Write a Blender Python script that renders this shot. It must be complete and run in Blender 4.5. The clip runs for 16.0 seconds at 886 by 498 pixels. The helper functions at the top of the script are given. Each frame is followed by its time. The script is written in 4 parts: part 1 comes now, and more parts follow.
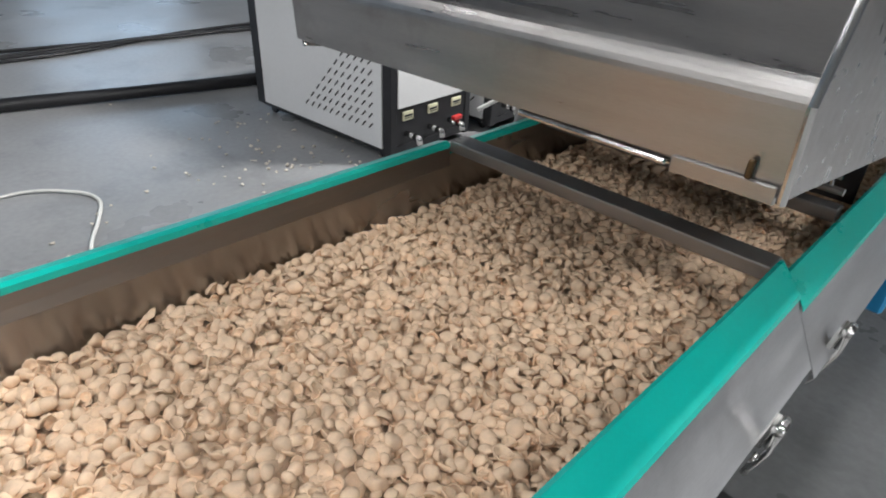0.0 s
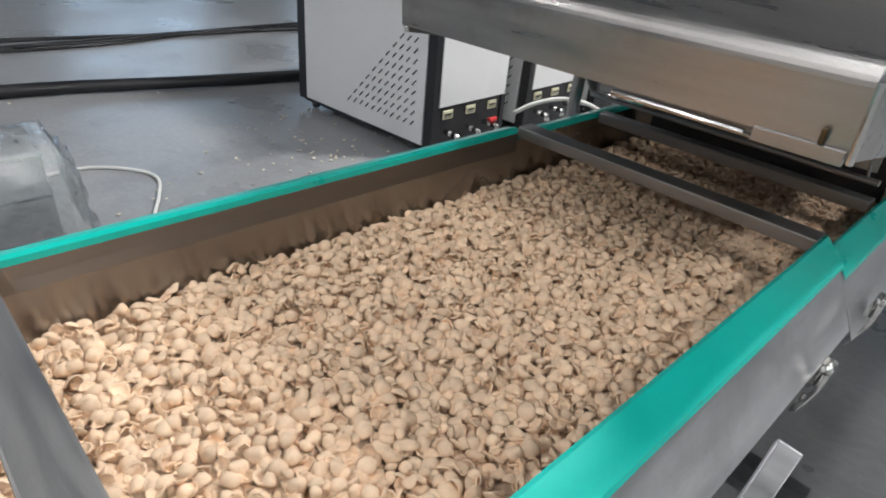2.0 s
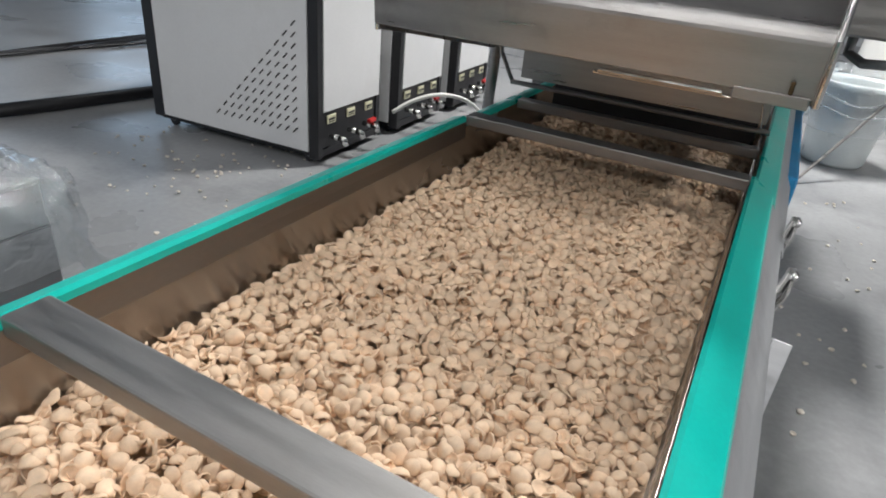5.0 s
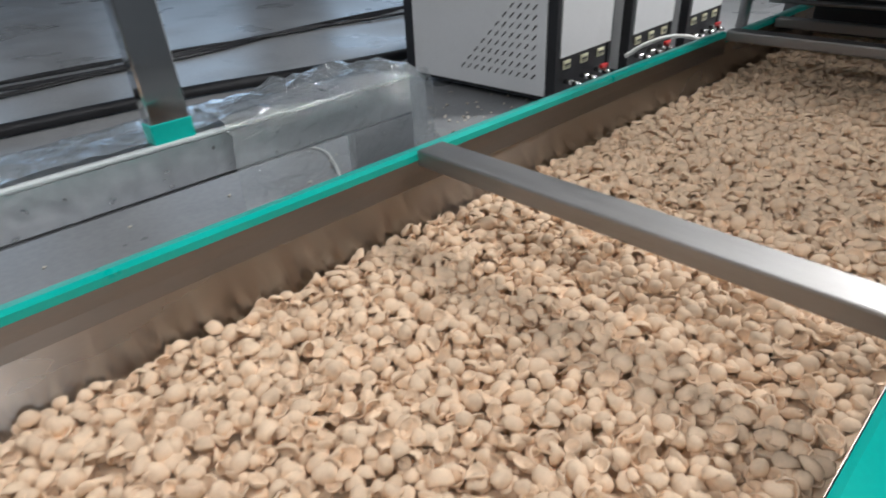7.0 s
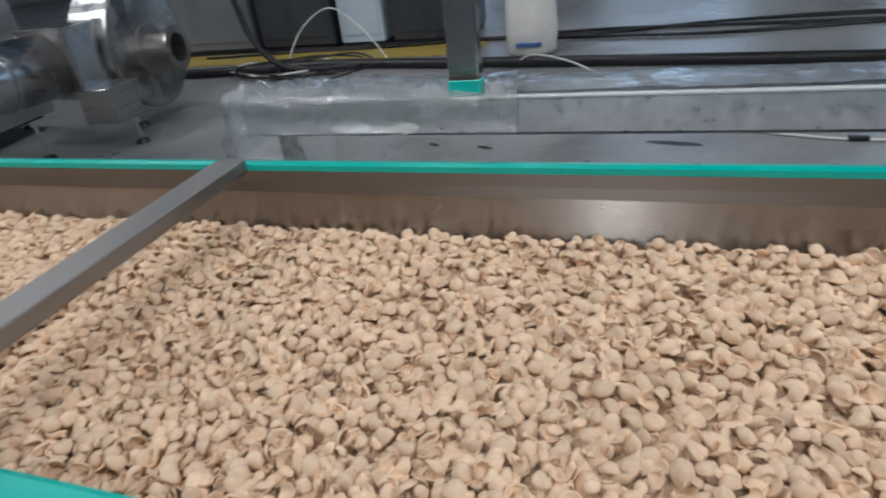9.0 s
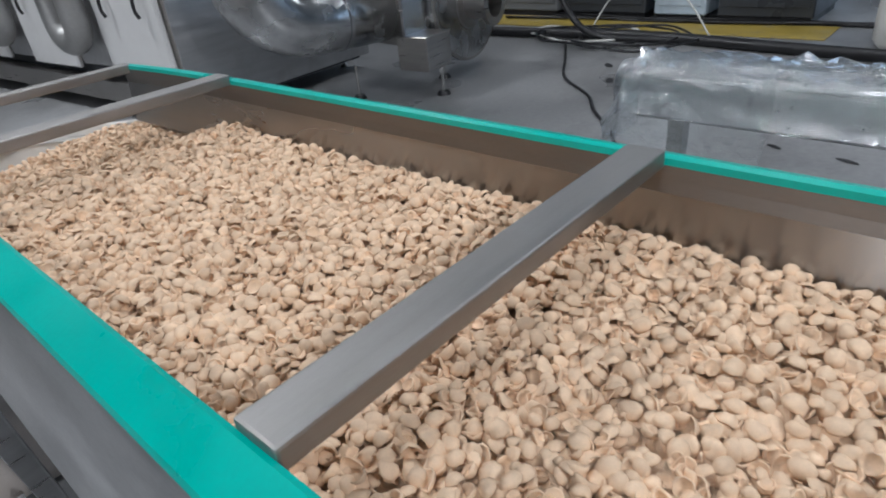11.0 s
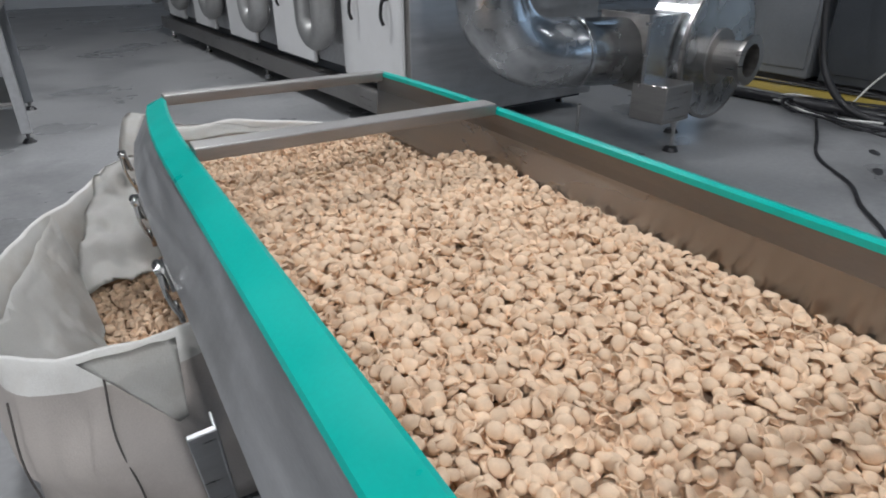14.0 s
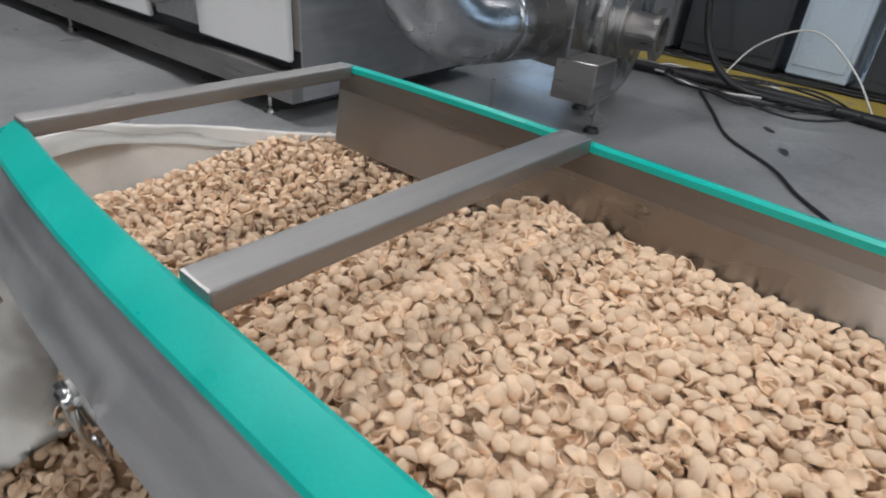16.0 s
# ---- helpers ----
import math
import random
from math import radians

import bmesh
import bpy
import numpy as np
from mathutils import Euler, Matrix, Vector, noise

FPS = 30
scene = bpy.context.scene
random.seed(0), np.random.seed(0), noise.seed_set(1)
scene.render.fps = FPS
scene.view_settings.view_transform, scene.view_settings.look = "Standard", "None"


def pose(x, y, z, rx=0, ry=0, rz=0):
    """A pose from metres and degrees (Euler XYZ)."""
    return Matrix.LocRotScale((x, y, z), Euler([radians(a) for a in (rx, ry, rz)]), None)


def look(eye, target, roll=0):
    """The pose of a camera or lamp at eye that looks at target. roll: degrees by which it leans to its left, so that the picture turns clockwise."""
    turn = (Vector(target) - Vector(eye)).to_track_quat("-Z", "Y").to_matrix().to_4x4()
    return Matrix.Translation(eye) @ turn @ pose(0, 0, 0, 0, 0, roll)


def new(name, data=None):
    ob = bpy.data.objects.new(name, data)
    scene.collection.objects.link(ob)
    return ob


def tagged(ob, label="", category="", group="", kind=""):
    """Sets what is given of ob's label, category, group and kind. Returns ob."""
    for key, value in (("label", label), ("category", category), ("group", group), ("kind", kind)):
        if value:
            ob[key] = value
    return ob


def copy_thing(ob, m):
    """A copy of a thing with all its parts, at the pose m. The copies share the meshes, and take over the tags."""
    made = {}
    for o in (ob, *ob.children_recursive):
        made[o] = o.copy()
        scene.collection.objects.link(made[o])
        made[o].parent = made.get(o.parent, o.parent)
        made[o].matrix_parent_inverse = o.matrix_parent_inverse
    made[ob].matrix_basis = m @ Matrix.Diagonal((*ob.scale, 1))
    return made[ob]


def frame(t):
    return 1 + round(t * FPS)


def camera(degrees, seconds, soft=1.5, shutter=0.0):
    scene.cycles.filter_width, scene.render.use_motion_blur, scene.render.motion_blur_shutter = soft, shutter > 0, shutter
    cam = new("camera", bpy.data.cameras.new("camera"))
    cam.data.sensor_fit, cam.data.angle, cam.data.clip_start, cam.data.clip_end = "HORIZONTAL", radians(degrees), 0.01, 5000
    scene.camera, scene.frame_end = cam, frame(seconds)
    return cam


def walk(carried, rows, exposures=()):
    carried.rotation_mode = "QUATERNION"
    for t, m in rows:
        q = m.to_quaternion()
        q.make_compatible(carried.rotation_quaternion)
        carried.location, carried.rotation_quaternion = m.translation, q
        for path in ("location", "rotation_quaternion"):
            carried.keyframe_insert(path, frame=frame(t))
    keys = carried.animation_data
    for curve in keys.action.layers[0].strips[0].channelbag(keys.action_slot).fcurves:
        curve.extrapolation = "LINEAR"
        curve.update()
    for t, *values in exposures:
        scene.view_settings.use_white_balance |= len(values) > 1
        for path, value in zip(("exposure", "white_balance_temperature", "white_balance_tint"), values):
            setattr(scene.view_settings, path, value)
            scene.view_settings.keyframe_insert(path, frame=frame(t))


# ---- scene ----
cam = camera(72.0, 16.0, soft=1.85, shutter=0.25)

PATH = [
    (0, (1.144, -1.196, 1.483), (-0.046, 0.043, 0.458), 2.8),
    (0.5, (1.127, -1.236, 1.458), (-0.112, -0.067, 0.411), 2.2),
    (1, (1.139, -1.3, 1.441), (-0.121, -0.153, 0.395), 2.7),
    (1.5, (1.16, -1.415, 1.458), (-0.1, -0.243, 0.439), 3.9),
    (2, (1.158, -1.485, 1.457), (-0.048, -0.235, 0.467), 5.5),
    (2.5, (1.114, -1.546, 1.443), (0.022, -0.159, 0.503), 7.9),
    (3, (1.043, -1.597, 1.44), (0.036, -0.174, 0.46), 7.4),
    (3.5, (0.989, -1.682, 1.429), (0.128, -0.171, 0.441), 8.7),
    (6, (0.846, -1.995, 1.358), (0.052, -0.402, 0.445), 4.9),
    (6.5, (0.863, -2.133, 1.329), (-0.192, -0.732, 0.368), -0.0),
    (7, (0.927, -2.283, 1.333), (-0.335, -1.11, 0.318), -2.8),
    (7.5, (1.013, -2.419, 1.324), (-0.457, -1.553, 0.28), -5.2),
    (8, (1.124, -2.39, 1.393), (-0.531, -2.129, 0.301), -9.2),
    (8.5, (1.169, -2.492, 1.386), (-0.512, -2.591, 0.307), -7.2),
    (9, (1.198, -2.552, 1.362), (-0.431, -3.162, 0.376), -7.4),
    (9.2, (1.225, -2.581, 1.372), (-0.363, -3.306, 0.395), -7.2),
    (11.3, (1.049, -3.132, 1.313), (-0.14, -4.393, 0.314), -7.9),
    (11.5, (1.04, -3.181, 1.332), (-0.105, -4.478, 0.329), -9.2),
    (12, (1.041, -3.301, 1.377), (0.059, -4.738, 0.391), -10.5),
    (12.5, (1.059, -3.347, 1.349), (0.136, -4.829, 0.372), -9.4),
    (13, (1.072, -3.383, 1.328), (0.171, -4.875, 0.347), -6.0),
    (13.5, (1.094, -3.423, 1.308), (0.219, -4.952, 0.362), -2.8),
    (14, (1.113, -3.487, 1.306), (0.196, -5.026, 0.417), -0.2),
    (14.5, (1.163, -3.656, 1.299), (0.164, -5.114, 0.362), 2.2),
    (15, (1.218, -3.889, 1.337), (0.028, -5.165, 0.36), 6.0),
    (15.5, (1.231, -4.171, 1.338), (-0.017, -5.375, 0.342), 6.7),
    (16, (1.172, -4.436, 1.306), (-0.151, -5.542, 0.292), 5.3),
]
walk(cam, [(t, look(eye, target, roll)) for t, eye, target, roll in PATH],
     exposures=[(0, 0.0, 6330, 10), (3, -0.18, 6330, 10), (6.3, -0.36, 6360, 10), (7.5, -0.66, 6080, 10), (9.2, -0.74, 6020, 10), (12, -0.50, 5900, 10), (16, -0.53, 6230, 11)])

# ---------------- light ----------------
world = bpy.data.worlds.new("hall_air")
scene.world = world
world.use_nodes = True
world.node_tree.nodes["Background"].inputs[0].default_value = (0.62, 0.72, 0.85, 1)
world.node_tree.nodes["Background"].inputs[1].default_value = 0.12

LAMPS = [(0.9, 4.2, 800), (0.6, -2.4, 14), (0.6, -4.4, 58), (0.8, -9.3, 340), (4.8, -2.2, 165), (-3.6, -4.6, 70), (-3.6, -10.0, 100), (-3.6, 3.4, 18), (-8.5, -3.0, 36)]
HALL = dict(x0=-15.0, x1=16.0, y0=-22.0, y1=14.0, h=6.0)


def area_lamp(name, at, size, size_y, watts, colour, rx=0, ry=0, rz=0):
    data = bpy.data.lights.new(name, "AREA")
    data.shape, data.size, data.size_y = "RECTANGLE", size, size_y
    data.energy, data.color = watts, colour
    ob = new(name, data)
    ob.matrix_world = pose(*at, rx, ry, rz)
    return ob


# ---------------- materials ----------------
def nodes_of(name):
    m = bpy.data.materials.new(name)
    m.use_nodes = True
    nt = m.node_tree
    return m, nt, nt.nodes["Principled BSDF"], nt.nodes.new, nt.links.new


def surface(name, colour, rough=0.5, metal=0.0, vary=0.12, scale=6.0, fine=120.0, bump=0.15, rough_vary=0.12,
            stretch=(1, 1, 1), brushed=0.0, stain=None, stain_amount=0.3, stain_scale=2.0, coat=0.0, island=0.0, per_object=0.0, dist=0.002):
    """Base colour with a broad and a fine variation, worn gloss and fine relief."""
    m, nt, p, node, link = nodes_of(name)
    co = node("ShaderNodeTexCoord")
    mp = node("ShaderNodeMapping")
    mp.inputs["Scale"].default_value = stretch
    link(co.outputs["Object"], mp.inputs["Vector"])
    big, small = node("ShaderNodeTexNoise"), node("ShaderNodeTexNoise")
    big.inputs["Scale"].default_value, big.inputs["Detail"].default_value = scale, 5
    small.inputs["Scale"].default_value, small.inputs["Detail"].default_value = fine, 3
    link(mp.outputs[0], big.inputs["Vector"])
    link(mp.outputs[0], small.inputs["Vector"])
    ramp = node("ShaderNodeMapRange")
    ramp.inputs[1].default_value, ramp.inputs[2].default_value = 0.3, 0.7
    ramp.inputs[3].default_value, ramp.inputs[4].default_value = 1 - vary, 1 + vary
    add = node("ShaderNodeMath")
    add.operation, add.inputs[1].default_value = "MULTIPLY_ADD", 0.35
    link(small.outputs[0], add.inputs[0])
    link(big.outputs[0], add.inputs[2])
    sub = node("ShaderNodeMath")
    sub.operation, sub.inputs[1].default_value = "SUBTRACT", 0.175
    link(add.outputs[0], sub.inputs[0])
    link(sub.outputs[0], ramp.inputs[0])
    mul = node("ShaderNodeVectorMath")
    mul.operation = "SCALE"
    mul.inputs[0].default_value = colour
    value = ramp.outputs[0]
    if island or per_object:
        if island:
            src = node("ShaderNodeNewGeometry").outputs["Random Per Island"]
        else:
            src = node("ShaderNodeObjectInfo").outputs["Random"]
        r2 = node("ShaderNodeMapRange")
        k = island or per_object
        r2.inputs[3].default_value, r2.inputs[4].default_value = 1 - k, 1 + k
        link(src, r2.inputs[0])
        mm = node("ShaderNodeMath")
        mm.operation = "MULTIPLY"
        link(value, mm.inputs[0])
        link(r2.outputs[0], mm.inputs[1])
        value = mm.outputs[0]
    link(value, mul.inputs["Scale"])
    colour_out = mul.outputs[0]
    if stain:
        st = node("ShaderNodeTexNoise")
        st.inputs["Scale"].default_value, st.inputs["Detail"].default_value = stain_scale, 8
        st.inputs["Roughness"].default_value = 0.65
        link(co.outputs["Object"], st.inputs["Vector"])
        sr = node("ShaderNodeMapRange")
        sr.inputs[1].default_value, sr.inputs[2].default_value = 0.52, 0.68
        sr.inputs[4].default_value = stain_amount
        link(st.outputs[0], sr.inputs[0])
        mx = node("ShaderNodeMix")
        mx.data_type = "RGBA"
        link(sr.outputs[0], mx.inputs[0])
        link(colour_out, mx.inputs[6])
        mx.inputs[7].default_value = (*stain, 1)
        colour_out = mx.outputs[2]
    link(colour_out, p.inputs["Base Color"])
    rr = node("ShaderNodeMapRange")
    rr.inputs[1].default_value, rr.inputs[2].default_value = 0.3, 0.7
    rr.inputs[3].default_value, rr.inputs[4].default_value = max(0.02, rough - rough_vary), min(1, rough + rough_vary)
    link(big.outputs[0], rr.inputs[0])
    link(rr.outputs[0], p.inputs["Roughness"])
    p.inputs["Metallic"].default_value = metal
    p.inputs["Coat Weight"].default_value = coat
    if brushed:
        # brushed along the trough: highlights smear upright
        up = node("ShaderNodeCombineXYZ")
        up.inputs[2].default_value = 1
        link(up.outputs[0], p.inputs["Tangent"])
        p.inputs["Anisotropic"].default_value = brushed
    if bump:
        b = node("ShaderNodeBump")
        b.inputs["Strength"].default_value, b.inputs["Distance"].default_value = bump, dist
        link(small.outputs[0], b.inputs["Height"])
        link(b.outputs[0], p.inputs["Normal"])
    return m


STEEL = surface("brushed_stainless", (0.40, 0.385, 0.37), 0.36, 1.0, 0.10, 3, 60, 0.12, 0.10, (1, 1, 14), 0.0, (0.26, 0.24, 0.22), 0.35, 2.5)
STEEL_LONG = surface("trough_stainless", (0.38, 0.362, 0.345), 0.27, 1.0, 0.05, 1.2, 70, 0.0, 0.03, (1, 1, 3), 0.95, (0.33, 0.31, 0.29), 0.25, 2.0)
# darker than the wall: the upper wall's dark reflection is in this colour
STEEL_REFLECT_BAND = surface("dark_reflection_band", (0.24, 0.222, 0.208), 0.42, 1.0, 0.06, 1.5, 70, 0.0, 0.05, (1, 1, 3), 0.6)
STEEL_BAR = surface("crossbar_stainless", (0.34, 0.332, 0.325), 0.5, 1.0, 0.10, 4, 70, 0.10, 0.08, (1, 12, 12), 0.0, (0.30, 0.28, 0.26), 0.3, 4.0)
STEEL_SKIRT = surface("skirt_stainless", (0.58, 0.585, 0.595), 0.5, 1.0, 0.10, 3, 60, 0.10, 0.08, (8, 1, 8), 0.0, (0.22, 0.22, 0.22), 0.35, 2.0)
STEEL_HOOD = surface("hood_stainless", (0.40, 0.385, 0.375), 0.36, 1.0, 0.10, 2.5, 60, 0.15, 0.12, (1, 12, 12), 0.0, (0.22, 0.20, 0.18), 0.35, 5.0)
STEEL_DARK = surface("dull_steel", (0.20, 0.20, 0.205), 0.45, 1.0, 0.15, 3, 50, 0.15)
GALV = surface("galvanised_duct", (0.52, 0.53, 0.54), 0.24, 1.0, 0.14, 5, 30, 0.25, 0.10, stain=(0.28, 0.28, 0.28), stain_amount=0.4)
MIRROR = surface("polished_stainless", (0.55, 0.56, 0.57), 0.09, 1.0, 0.05, 6, 60, 0.04, 0.05)
BEAM = surface("filmed_stainless", (0.72, 0.725, 0.74), 0.36, 1.0, 0.08, 6, 60, 0.08, 0.10, (1, 6, 6))
DUCT_GREY = surface("dull_duct_steel", (0.36, 0.36, 0.355), 0.55, 0.7, 0.12, 4, 40, 0.15)
CHROME = surface("bright_chrome", (0.68, 0.67, 0.65), 0.16, 1.0, 0.08, 20, 90, 0.08, 0.06)
PERF = surface("dark_sieve_floor", (0.10, 0.095, 0.09), 0.5, 0.6, 0.2, 8, 160, 0.5)
TAPE = surface("green_tape", (0.004, 0.46, 0.39), 0.32, 0.0, 0.09, 5, 140, 0.12, 0.08, stain=(0.01, 0.34, 0.29), stain_amount=0.3, stain_scale=3.0, coat=0.05)
FLOOR = surface("polished_concrete", (0.26, 0.263, 0.267), 0.34, 0.0, 0.22, 0.9, 30, 0.10, 0.13, stain=(0.12, 0.122, 0.125), stain_amount=0.6, stain_scale=1.1)
WALLM = surface("painted_wall", (0.42, 0.435, 0.45), 0.7, 0.0, 0.06, 0.4, 30, 0.1)
CEIL = surface("ceiling_sheet", (0.36, 0.375, 0.39), 0.7, 0.0, 0.06, 0.4, 30, 0.1)
WHITE_PAINT = surface("white_cabinet_paint", (0.70, 0.70, 0.70), 0.38, 0.0, 0.04, 2, 60, 0.05, 0.06, stain=(0.5, 0.49, 0.47), stain_amount=0.25)
BLACK_PAINT = surface("black_frame_paint", (0.014, 0.014, 0.016), 0.42, 0.0, 0.2, 4, 80, 0.1)
BLACK_RUBBER = surface("black_rubber", (0.012, 0.012, 0.014), 0.42, 0.0, 0.25, 6, 80, 0.2)
SLOT = surface("slot_shadow_paint", (0.012, 0.012, 0.012), 0.8, 0.0, 0.1)
GREY_PAINT = surface("grey_enclosure_paint", (0.16, 0.17, 0.185), 0.42, 0.0, 0.12, 1.5, 40, 0.08)
DARK_PANEL = surface("dark_panel_paint", (0.045, 0.05, 0.058), 0.38, 0.0, 0.15, 1.2, 40, 0.08)
# pale blue stands in for what the shiny enclosure reflects
BLUE_REFLECTION = surface("pale_blue_reflection", (0.46, 0.55, 0.64), 0.3, 0.0, 0.10, 1.5, 40, 0.08)
BLUE = surface("blue_machine_paint", (0.012, 0.20, 0.42), 0.38, 0.0, 0.12, 3, 60, 0.1, stain=(0.03, 0.10, 0.18), stain_amount=0.3)
RED = surface("red_valve_paint", (0.45, 0.02, 0.02), 0.4, 0.0, 0.1)
YELLOW = surface("yellow_floor_paint", (0.42, 0.31, 0.06), 0.5, 0.0, 0.2, 3, 60, 0.15, stain=(0.20, 0.19, 0.16), stain_amount=0.9, stain_scale=3)
LABEL = surface("cream_label_plate", (0.62, 0.60, 0.42), 0.4, 0.0, 0.05)
WEAVE = surface("white_woven_fabric", (0.72, 0.71, 0.68), 0.75, 0.0, 0.08, 5, 260, 0.4, 0.05, stain=(0.50, 0.46, 0.40), stain_amount=0.4, stain_scale=5)
# holds both the dust and the shade on the bag's outside
WEAVE_DUSTY_SHADED = surface("dusty_shaded_fabric", (0.50, 0.455, 0.42), 0.8, 0.0, 0.14, 3, 260, 0.4, 0.05, stain=(0.36, 0.31, 0.28), stain_amount=0.5, stain_scale=2.2)
SEAM = surface("dark_seam_thread", (0.10, 0.09, 0.085), 0.8, 0.0, 0.1)
WHITE_CABLE = surface("white_cable_sheath", (0.66, 0.66, 0.63), 0.45, 0.0, 0.08, 9, 80, 0.1)
BUCKET = surface("milky_plastic", (0.62, 0.66, 0.66), 0.35, 0.0, 0.06, 4, 60, 0.1)
OIL = surface("black_floor_smudge", (0.03, 0.03, 0.032), 0.5, 0.0, 0.3, 20, 120, 0.1)
BRASS = surface("oily_brass", (0.12, 0.08, 0.04), 0.45, 0.7, 0.3, 40, 120, 0.2)
CEREAL = surface("toasted_shell", (0.81, 0.605, 0.425), 0.85, 0.0, 0.10, 45, 420, 0.5, 0.06, island=0.09, dist=0.0008)
CEREAL_ONE = surface("toasted_shell_single", (0.81, 0.605, 0.425), 0.85, 0.0, 0.10, 45, 420, 0.5, 0.06, per_object=0.12, dist=0.0008)
CRUMB = surface("dusty_shell", (0.62, 0.57, 0.50), 0.75, 0.0, 0.12, 45, 300, 0.5, 0.06, island=0.2)
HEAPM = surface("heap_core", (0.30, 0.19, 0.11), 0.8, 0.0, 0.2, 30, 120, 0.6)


def film_material():
    """Clear wrinkled packing film."""
    m, nt, p, node, link = nodes_of("clear_packing_film")
    co = node("ShaderNodeTexCoord")
    n = node("ShaderNodeTexNoise")
    n.inputs["Scale"].default_value, n.inputs["Detail"].default_value, n.inputs["Distortion"].default_value = 24, 6, 1.8
    link(co.outputs["Object"], n.inputs["Vector"])
    b = node("ShaderNodeBump")
    b.inputs["Strength"].default_value, b.inputs["Distance"].default_value = 0.9, 0.012
    link(n.outputs[0], b.inputs["Height"])
    glossy, clear, mix = node("ShaderNodeBsdfGlossy"), node("ShaderNodeBsdfTransparent"), node("ShaderNodeMixShader")
    glossy.inputs["Roughness"].default_value = 0.09
    glossy.inputs["Color"].default_value = (0.9, 0.93, 0.95, 1)
    clear.inputs["Color"].default_value = (0.94, 0.95, 0.95, 1)
    fr = node("ShaderNodeFresnel")
    fr.inputs["IOR"].default_value = 1.5
    link(b.outputs[0], fr.inputs["Normal"])
    link(b.outputs[0], glossy.inputs["Normal"])
    k = node("ShaderNodeMath")
    k.operation, k.inputs[1].default_value, k.inputs[2].default_value = "MULTIPLY_ADD", 0.9, 0.20
    link(fr.outputs[0], k.inputs[0])
    link(k.outputs[0], mix.inputs[0])
    milk, body = node("ShaderNodeBsdfDiffuse"), node("ShaderNodeMixShader")
    milk.inputs["Color"].default_value = (0.82, 0.86, 0.88, 1)
    body.inputs[0].default_value = 0.17
    link(clear.outputs[0], body.inputs[1])
    link(milk.outputs[0], body.inputs[2])
    link(body.outputs[0], mix.inputs[1])
    link(glossy.outputs[0], mix.inputs[2])
    link(mix.outputs[0], nt.nodes["Material Output"].inputs["Surface"])
    return m


FILM = film_material()


def glow_material(name, colour, strength):
    m, nt, p, node, link = nodes_of(name)
    p.inputs["Emission Color"].default_value = (*colour, 1)
    p.inputs["Emission Strength"].default_value = strength
    p.inputs["Base Color"].default_value = (0.8, 0.8, 0.8, 1)
    return m


LED = glow_material("led_panel", (0.92, 0.97, 1.0), 9.0)
SKYPANE = glow_material("daylight_pane", (0.55, 0.76, 1.0), 1.0)


# ---------------- mesh helpers ----------------
def mesh_from(name, bm, material, smooth=False):
    me = bpy.data.meshes.new(name)
    bm.normal_update()
    bm.to_mesh(me)
    bm.free()
    me.materials.append(material)
    if smooth:
        me.polygons.foreach_set("use_smooth", [True] * len(me.polygons))
    return me


def part(name, bm, material, parent=None, label="", smooth=False):
    ob = new(name, mesh_from(name, bm, material, smooth))
    if parent is not None:
        ob.parent = parent
    return tagged(ob, label)


def thing(name, label, category, group="", kind="", m=None):
    ob = new(name)
    ob.empty_display_size = 0.1
    if m is not None:
        ob.matrix_world = m
    return tagged(ob, label, category, group, kind)


def box(x0, x1, y0, y1, z0, z1, bevel=0.0, bm=None, segments=1):
    own = bm is None
    b = bmesh.new()
    bmesh.ops.create_cube(b, size=1)
    for v in b.verts:
        v.co = Vector(((x0 + x1) / 2 + v.co.x * (x1 - x0), (y0 + y1) / 2 + v.co.y * (y1 - y0), (z0 + z1) / 2 + v.co.z * (z1 - z0)))
    if bevel:
        bmesh.ops.bevel(b, geom=b.edges[:], offset=bevel, segments=segments, affect="EDGES", profile=0.6)
    if own:
        return b
    join(bm, b)
    return bm


def join(bm, other):
    """Adds other's geometry to bm and frees it."""
    me = bpy.data.meshes.new("scratch")
    other.to_mesh(me)
    other.free()
    bm.from_mesh(me)
    bpy.data.meshes.remove(me)
    return bm


def shifted(bm, m):
    bmesh.ops.transform(bm, matrix=m, verts=bm.verts[:])
    return bm


def tube(points, radius, sides=10, closed_ends=True, bm=None):
    """A round bar along a smooth line through the points."""
    own = bm or bmesh.new()
    pts = [Vector(p) for p in points]
    rings = []
    normal = None
    for i, p in enumerate(pts):
        d = (pts[min(i + 1, len(pts) - 1)] - pts[max(i - 1, 0)]).normalized()
        if normal is None:
            normal = d.orthogonal().normalized()
        normal = (normal - d * normal.dot(d)).normalized()
        side = d.cross(normal)
        r = radius[i] if isinstance(radius, (list, tuple)) else radius
        rings.append([own.verts.new(p + (normal * math.cos(a) + side * math.sin(a)) * r) for a in [2 * math.pi * k / sides for k in range(sides)]])
    for a, b in zip(rings, rings[1:]):
        for k in range(sides):
            own.faces.new((a[k], a[(k + 1) % sides], b[(k + 1) % sides], b[k]))
    if closed_ends:
        own.faces.new(rings[0][::-1])
        own.faces.new(rings[-1])
    return own


